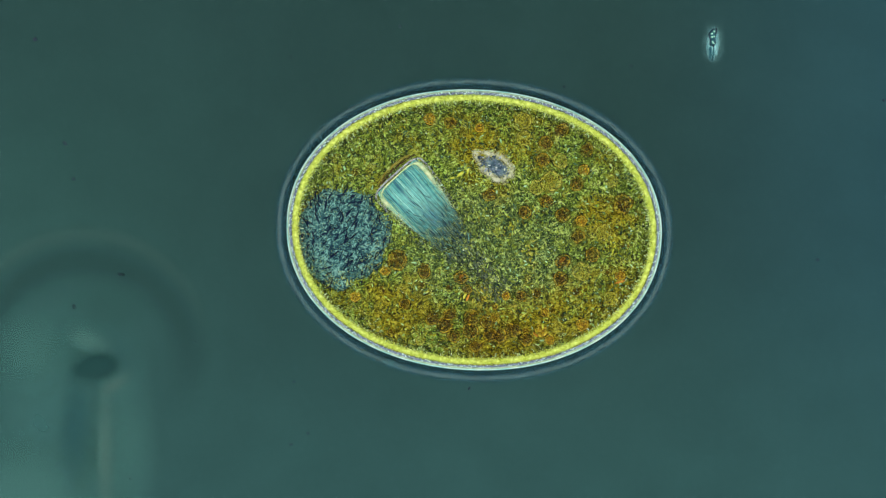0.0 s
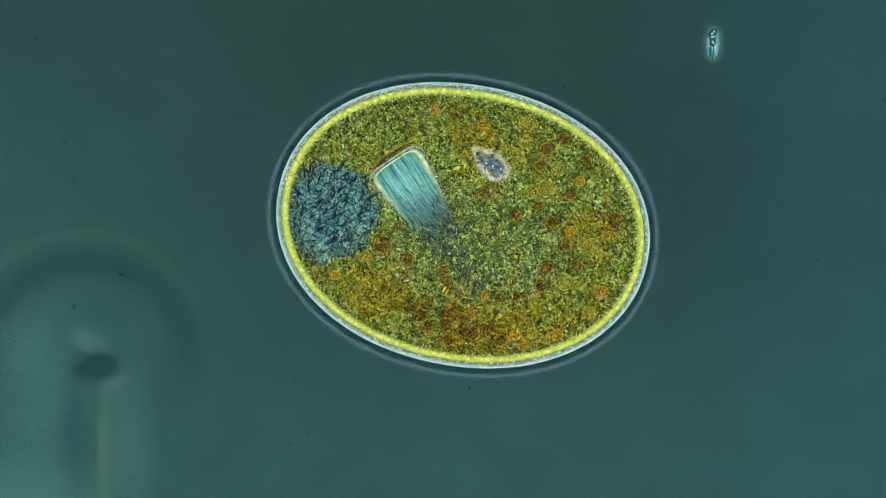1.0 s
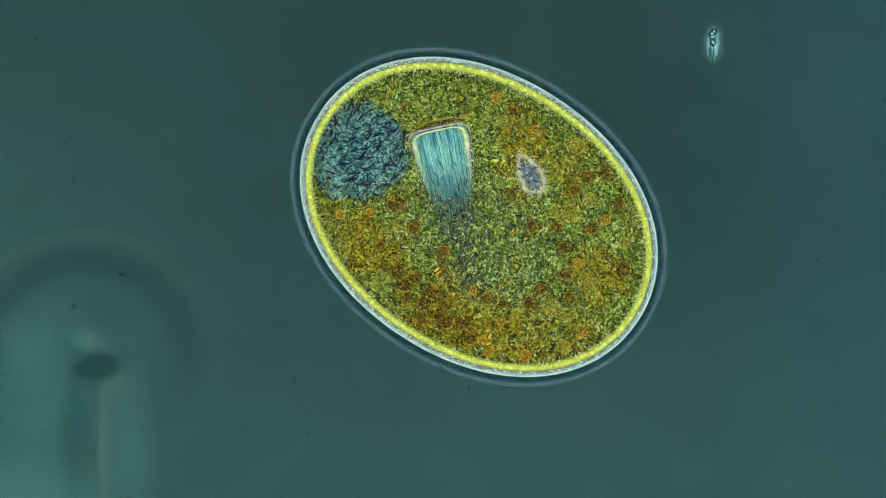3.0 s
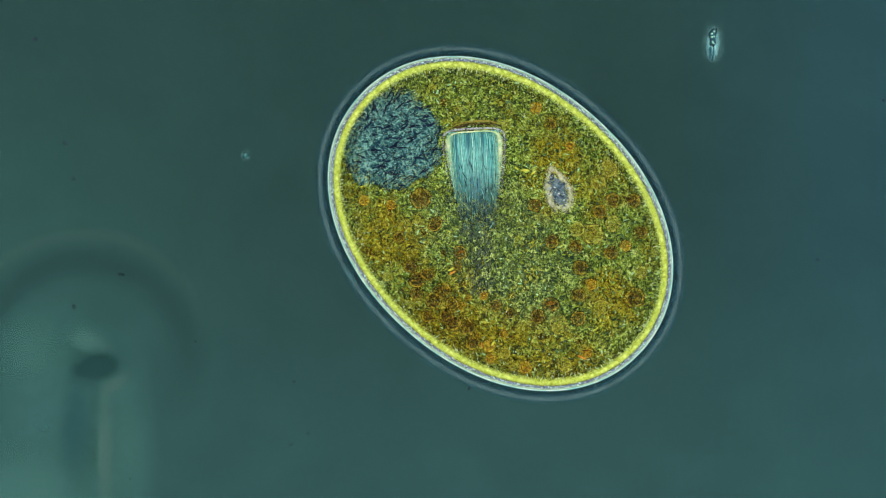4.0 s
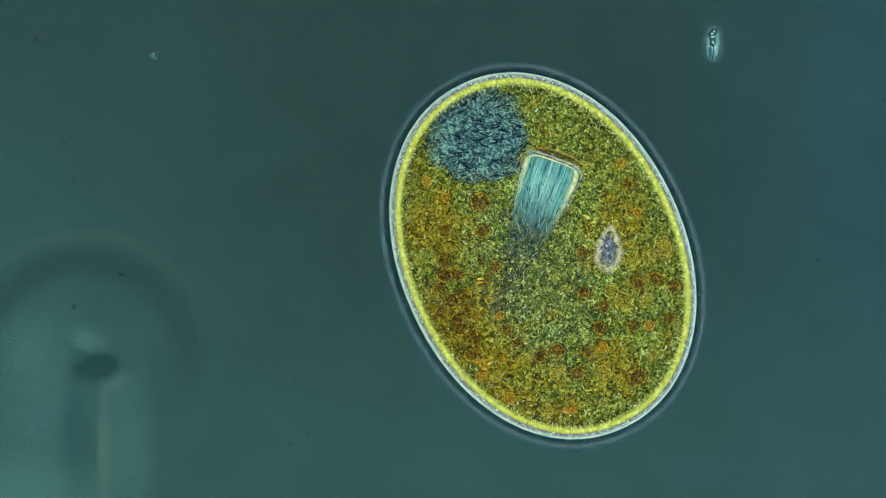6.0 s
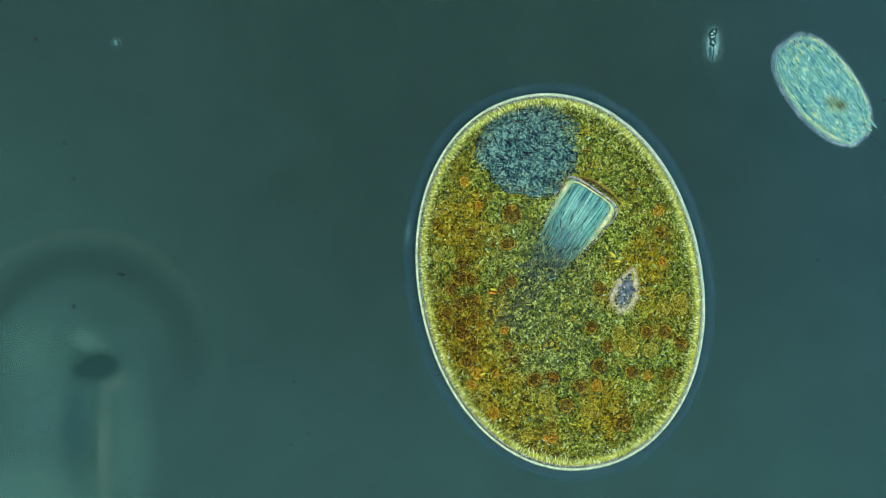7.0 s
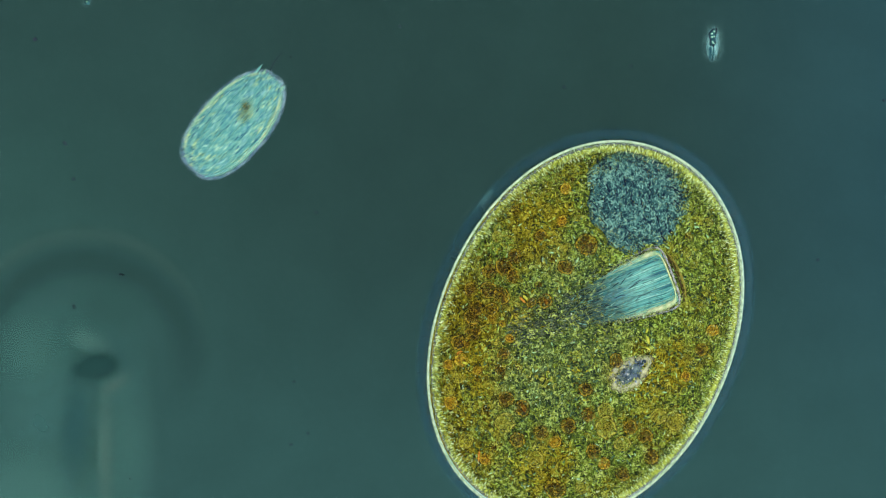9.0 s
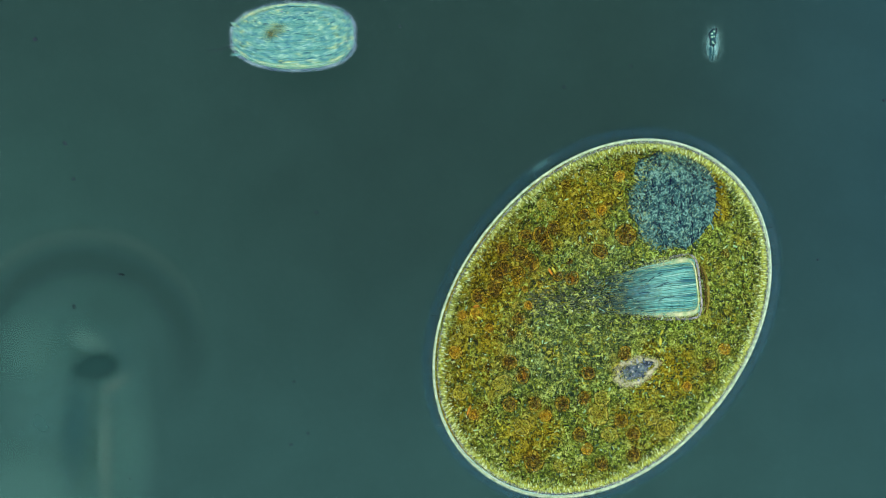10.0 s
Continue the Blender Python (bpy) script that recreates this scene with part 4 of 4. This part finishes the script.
# ---- the blurred stalked body on the slide ----
def make_ghost():
    ghost = thing("stalked_body", "pale blurred stalked organism deep on the slide", "organism")
    z = SLIDE + 0.004

    def g(x, y, up=0.0):
        return at(x, y, z + up)

    def rounded(cx, cy, rx, ry, turn=0.0, n=56, wob=0.0):
        out = []
        for k in range(n):
            a = k * math.tau / n
            w = 1 + wob * math.sin(3 * a + 1)
            u, v = rx * w * math.cos(a), ry * w * math.sin(a)
            out.append((cx + u * math.cos(turn) - v * math.sin(turn), cy + u * math.sin(turn) + v * math.cos(turn)))
        return out

    def arc(name, cx, cy, rx, ry, first, last, half, mat, label, up):
        """A soft arched band that thins out at both ends."""
        path = []
        for k in range(61):
            a = radians(first + (last - first) * k / 60)
            e = Vector((math.cos(a) / rx, -math.sin(a) / ry, 0)).normalized()
            path.append((g(cx + rx * math.cos(a), cy + ry * math.sin(a), up), e))
        ribbon(name, path, half, 0.006, mat, ghost, False, label, 12, True)

    def body(name, pts, centre, h, mat, label, up=0.0):
        mound(name, [g(x, y, up) for x, y in pts], g(*centre, up), h, mat, ghost, label, 16, 0.05, None, 0.0, True)

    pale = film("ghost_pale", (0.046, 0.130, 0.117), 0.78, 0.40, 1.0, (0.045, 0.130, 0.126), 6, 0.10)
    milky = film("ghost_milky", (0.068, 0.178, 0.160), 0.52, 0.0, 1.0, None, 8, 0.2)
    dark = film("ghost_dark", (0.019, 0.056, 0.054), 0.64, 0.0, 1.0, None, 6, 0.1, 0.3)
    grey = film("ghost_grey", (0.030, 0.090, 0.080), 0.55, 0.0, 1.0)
    # The cream film carries the glints on stalk and shoulder as colour.
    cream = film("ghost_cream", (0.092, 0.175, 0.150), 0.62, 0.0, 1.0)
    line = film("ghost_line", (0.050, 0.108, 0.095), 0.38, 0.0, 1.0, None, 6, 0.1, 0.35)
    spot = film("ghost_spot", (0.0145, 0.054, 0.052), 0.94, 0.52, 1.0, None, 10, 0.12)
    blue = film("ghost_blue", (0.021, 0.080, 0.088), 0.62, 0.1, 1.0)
    bell = [(-40, 1010), (-40, 760)] + [(130 + 168 * math.cos(a), 650 + 172 * math.sin(a)) for a in (math.pi + math.pi * k / 40 for k in range(41))] + [(290, 760), (275, 1010)]
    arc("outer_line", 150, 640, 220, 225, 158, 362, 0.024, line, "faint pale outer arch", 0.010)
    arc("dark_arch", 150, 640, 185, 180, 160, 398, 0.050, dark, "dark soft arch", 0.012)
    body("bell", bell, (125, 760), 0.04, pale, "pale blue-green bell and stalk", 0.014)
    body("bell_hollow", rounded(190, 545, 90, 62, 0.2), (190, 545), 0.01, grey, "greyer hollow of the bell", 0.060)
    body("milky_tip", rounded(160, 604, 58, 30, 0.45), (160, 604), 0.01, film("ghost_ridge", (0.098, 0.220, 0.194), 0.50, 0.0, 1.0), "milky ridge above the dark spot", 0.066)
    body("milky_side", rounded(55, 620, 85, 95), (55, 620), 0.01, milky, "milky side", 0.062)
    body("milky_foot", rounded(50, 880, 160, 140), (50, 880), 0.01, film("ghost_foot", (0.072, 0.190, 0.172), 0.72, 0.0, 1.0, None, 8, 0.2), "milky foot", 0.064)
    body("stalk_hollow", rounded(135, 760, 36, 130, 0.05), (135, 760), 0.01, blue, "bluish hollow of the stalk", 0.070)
    body("stalk_glint", rounded(187, 800, 20, 170), (187, 800), 0.01, cream, "pale cream glint along the stalk, as a film", 0.080)
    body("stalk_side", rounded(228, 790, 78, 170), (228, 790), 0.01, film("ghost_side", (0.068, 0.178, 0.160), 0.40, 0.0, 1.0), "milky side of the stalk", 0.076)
    body("shoulder_glint", rounded(205, 680, 44, 18, -0.65), (205, 680), 0.01, cream, "pale glint on the shoulder, as a film", 0.078)
    eye = []
    for k in range(48):
        a = k * math.tau / 48
        u, v = 56 * math.copysign(abs(math.cos(a)) ** 1.7, math.cos(a)), 33 * math.sin(a)
        eye.append((170 + u - 0.1 * v, 650 + v - 0.14 * u))
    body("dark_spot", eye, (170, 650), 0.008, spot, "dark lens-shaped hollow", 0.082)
    return ghost


make_ghost()


# ---- small things ----
def make_specks():
    """Bacteria and dust on the slide: place, length, turn in degrees, width."""
    for x, y, l, turn, w in ((62, 70, 4, 0, 3.4), (115, 254, 5, 45, 1.8), (130, 317, 3.2, 10, 1.4), (215, 486, 7, 10, 1.8), (131, 543, 5, 75, 2.2), (1447, 460, 2.4, 0, 1.8), (230, 847, 2.6, 30, 2.0), (830, 688, 5, -60, 1.6), (708, 47, 2, 0, 1.5), (1117, 117, 2.6, 60, 1.0), (998, 154, 2.8, 30, 1.2), (1564, 178, 2.6, 60, 1.6), (560, 376, 3, 20, 1.0), (515, 787, 2.4, 0, 1.2), (545, 767, 2.5, 70, 1.0), (514, 101, 2.2, 10, 1.1), (345, 605, 1.8, 0, 1.1), (520, 676, 2.2, 0, 1.0)):
        p = at(x, y, SLIDE + 0.0016)
        d = Vector((math.cos(radians(-turn)), math.sin(radians(-turn)), 0))
        ob = part("bacterium", spindles([(Vector((0, 0, 0)), d, l / 1000, w / 1000)], 6), DARK)
        ob.location = p
        tagged(ob, "tiny dark rod-shaped bacterium lying on the glass", "bacterium", "bacteria on the slide")


def make_particle():
    """The thin glassy splinter, its pale glow of refracted light built as coloured films."""
    thing_ = thing("mineral_splinter", "thin dark-edged blue-green splinter with a pale fringe", "splinter")
    z = SLIDE + 0.006
    def glow(name, grow, drop, mat, label):
        ring = []
        for k in range(44):
            a = k * math.tau / 44
            ring.append(at(1261.5 + (9 + grow) * math.copysign(abs(math.cos(a)) ** 0.8, math.cos(a)) - 0.05 * 30 * math.sin(a), 78 + (29 + grow) * math.sin(a), z - drop))
        mound(name, ring, at(1261.5, 76, z - drop), 0.0012, mat, thing_, label, 10, 0.5)

    glow("outer_fringe", 16, 0.004, film("splinter_ring", (0.11, 0.25, 0.27), 0.60, 0.0, 1.0, (0.13, 0.28, 0.27), 50, 0.4), "faint outer glow, as a film")
    glow("fringe", 4, 0.0025, film("splinter_fringe", (0.30, 0.74, 0.80), 0.86, 0.15, 1.0, (0.50, 0.95, 0.95), 60, 0.3), "bright blue-green glow, as a film")
    shape = [(1254, 60), (1261, 52), (1268, 51), (1267, 61), (1265, 70), (1267, 76), (1262, 83), (1256, 80), (1257, 71)]
    pts = [at(x, y, z) for x, y in shape]
    mound("body", pts, at(1261, 67, z), 0.002, PARTICLE, thing_, "", 5, 0.8)
    bm = bmesh.new()
    ring = [p + Vector((0, 0, 0.002)) for p in pts]
    tube(bm, ring + ring[:1], [0.0009, 0.0008, 0.0010, 0.0009, 0.0008, 0.0009, 0.0010, 0.0008, 0.0008, 0.0009], 6)
    part("dark_edge", bm, DARK, thing_, "dark outline")
    # Glints inside the splinter, set in as pale green grains.
    for glints in (((1260, 60), (1264, 56)), ((1260, 66), (1264, 65)), ((1261, 74), (1263, 77))):
        part("glint", grains([(at(x, y, z + 0.003), 0.0024) for x, y in glints]), SPLINTER_GLINT, thing_, "pale glint inside the splinter, as coloured grains")
    for x, y, lean, w in ((1257.5, 94, -1, 2.4), (1263.5, 95, -2, 1.5)):
        bm = bmesh.new()
        tube(bm, [at(x, y - 11, z), at(x + lean * 0.5, y, z), at(x + lean, y + 14, z)], [w / 1000, w / 1000, 0.0004], 6, 0.5)
        part("shard", bm, PARTICLE, thing_, "thin blue-green shard")


def make_droplet():
    drop = thing("oil_droplet", "tiny pale drifting droplet with a dark ring", "droplet")
    bm = bmesh.new()
    bmesh.ops.create_uvsphere(bm, u_segments=14, v_segments=8, radius=0.0040)
    part("core", bm, PARTICLE, drop)
    path = [(Vector((0.0075 * math.cos(a), 0.0075 * math.sin(a), 0)), Vector((math.cos(a), math.sin(a), 0))) for a in (k * math.tau / 24 for k in range(24))]
    ribbon("ring", path, 0.0040, 0.002, film("droplet_ring", (0.10, 0.24, 0.25), 0.22, 0.0, 1.0), drop, True, "faint pale ring")
    # The droplet's highlight, modelled as a pale bead.
    bm = bmesh.new()
    bmesh.ops.create_uvsphere(bm, u_segments=8, v_segments=6, radius=0.0011, matrix=Matrix.Translation((-0.001, 0.001, 0.0035)))
    part("glint", bm, SPARKS, drop, "bright glint, set on as a pale bead")
    return drop


make_specks()
make_particle()
oil_droplet = make_droplet()


def motions():
    # seconds, place across and down, turn clockwise, size by nearness
    cell = [(0.0, 838.5, 407.5, 2.9, 0.975), (0.5, 822, 407, 5.4, 0.976), (1.0, 819, 399.5, 10.9, 0.976), (1.5, 817.5, 391.5, 17.8, 0.979), (2.0, 820, 385.5, 24.2, 0.981), (2.5, 831, 384, 29.0, 0.985),
            (4.0, 884.5, 396.5, 41.8, 0.989), (4.5, 904, 408.5, 47.4, 0.988), (5.0, 921.5, 420.5, 52.8, 0.989), (5.5, 940.5, 434.5, 58.4, 0.987), (7.0, 988.5, 499, 78.6, 0.992), (7.5, 999.5, 522, 85.4, 0.996),
            (8.0, 1008.5, 546, 93.8, 1.01), (8.5, 1022.0, 574, 103.0, 1.028), (9.0, 1033.0, 585.5, 114.0, 1.033), (9.5, 1047, 581, 122.6, 1.036), (10.0, 1062.0, 562.5, 128.8, 1.023)]
    walk(ciliate, [(t, pose(*at(x, y, HEIGHT * (1 - 1 / size)), 0, 0, -turn)) for t, x, y, turn, size in cell])
    # within the cell: the nucleus drifts in the streaming plasm, its needles settle, and rim and coat sink towards the slide
    drift = [(0.0, 3, -10, 0), (1.2, 2, -7, 0), (2.5, 0, -6, 0), (4.5, 0, -3, 0), (5.5, -2, 0, 0), (7.0, -2, 7, -4), (8.5, 0, 11, -8), (9.5, 1, -4, -8), (10.0, 4, -10, -8)]
    walk(macronucleus, [(t, pose(x / 1000, y / 1000, 0) @ pose(*NUCLEUS_AT, 0, 0, turn) @ pose(*-NUCLEUS_AT)) for t, x, y, turn in drift])
    walk(needles, [(t, pose(0, 0, z)) for t, z in ((0.0, 0), (5.5, 0), (7.0, -0.0022), (10.0, -0.0026))])
    beat = [(0.0, -5, 10), (1.2, -6, 10), (2.5, 1, 4), (4.5, 3, 4), (5.5, 5, 2), (7.5, 3, 0), (8.5, -2, -8), (9.5, -2, -13), (10.0, 0, -9)]
    walk(vacuole, [(t, pose(x / 1000, y / 1000, 0)) for t, x, y in beat])
    stream = [(0.0, -154, -81), (1.2, -155, -89), (2.5, -161, -95), (4.0, -165, -104), (5.5, -167, -111), (7.0, -159, -114), (8.5, -155, -114), (9.5, -149, -115), (10.0, -141, -118)]
    walk(meal, [(t, pose(*onto(x / 1000, y / 1000, 0.0128))) for t, x, y in stream])
    for layer, depth in coat_layers:
        rows = [(0.0, pose(0, 0, 0))]
        for t, x, y, turn, size in cell[9:]:
            # it sinks along the line of sight, a little aslant, and stays round the cell
            sink = depth * {5.5: 0.0, 7.0: 0.62, 7.5: 0.74, 8.0: 0.88}.get(t, 1.0)
            place = at(x, y, HEIGHT * (1 - 1 / size))
            aside = Matrix.Rotation(radians(turn), 3, "Z") @ (Vector((place.x, place.y, 0)) / (HEIGHT - place.z) + Vector((0.035, 0.035, 0))) * sink
            rows.append((t, pose(aside.x, aside.y, -sink)))
        walk(layer, rows)
    swim = [(0.0, 2500, 700, 20), (5.7, 1960, 560, 25), (6.3, 1700, 390, 30), (6.6, 1600, 305, 32), (6.8, 1520, 245, 35), (6.9, 1482, 203, 42), (7.0, 1457, 161, 52), (7.1, 1422, 101, 60), (7.2, 1388, 41, 60), (7.3, 1343, 13, 42), (7.4, 1277, -20, 31), (7.5, 1228, -38, 7), (7.6, 1190, -58, 8),
            (8.0, 950, -200, -20), (8.4, 670, -160, -55), (8.6, 606, -58, -60), (8.7, 575, 14, -60), (8.8, 540, 71, -60), (8.9, 488, 150, -56), (9.0, 415, 219, -48), (9.1, 377, 243, -24), (9.2, 387, 239, -3), (9.3, 387, 228, 5), (9.4, 330, 203, 7), (9.5, 272, 189, 4),
            (9.6, 307, 193, -18), (9.7, 384, 163, -57), (9.8, 442, 106, -99), (9.9, 463, 74, -147), (10.0, 519, 65, -181)]
    walk(small_ciliate, [(t, pose(*at(x, y, 0.06), 0, 0, -turn)) for t, x, y, turn in swim])
    float_path = [(0.0, 600, 430), (2.5, 580, 400), (3.3, 500, 365), (3.8, 446, 300), (4.0, 435, 275), (4.5, 412, 200), (5.0, 378, 146), (5.5, 321, 115), (7.0, 205, 75), (7.5, 177, 60), (8.0, 160, 46), (8.5, 156, 40), (9.0, 155, 5), (9.5, 154, -25), (10.0, 153, -40)]
    walk(oil_droplet, [(t, pose(*at(x, y, -0.13))) for t, x, y in float_path])


motions()
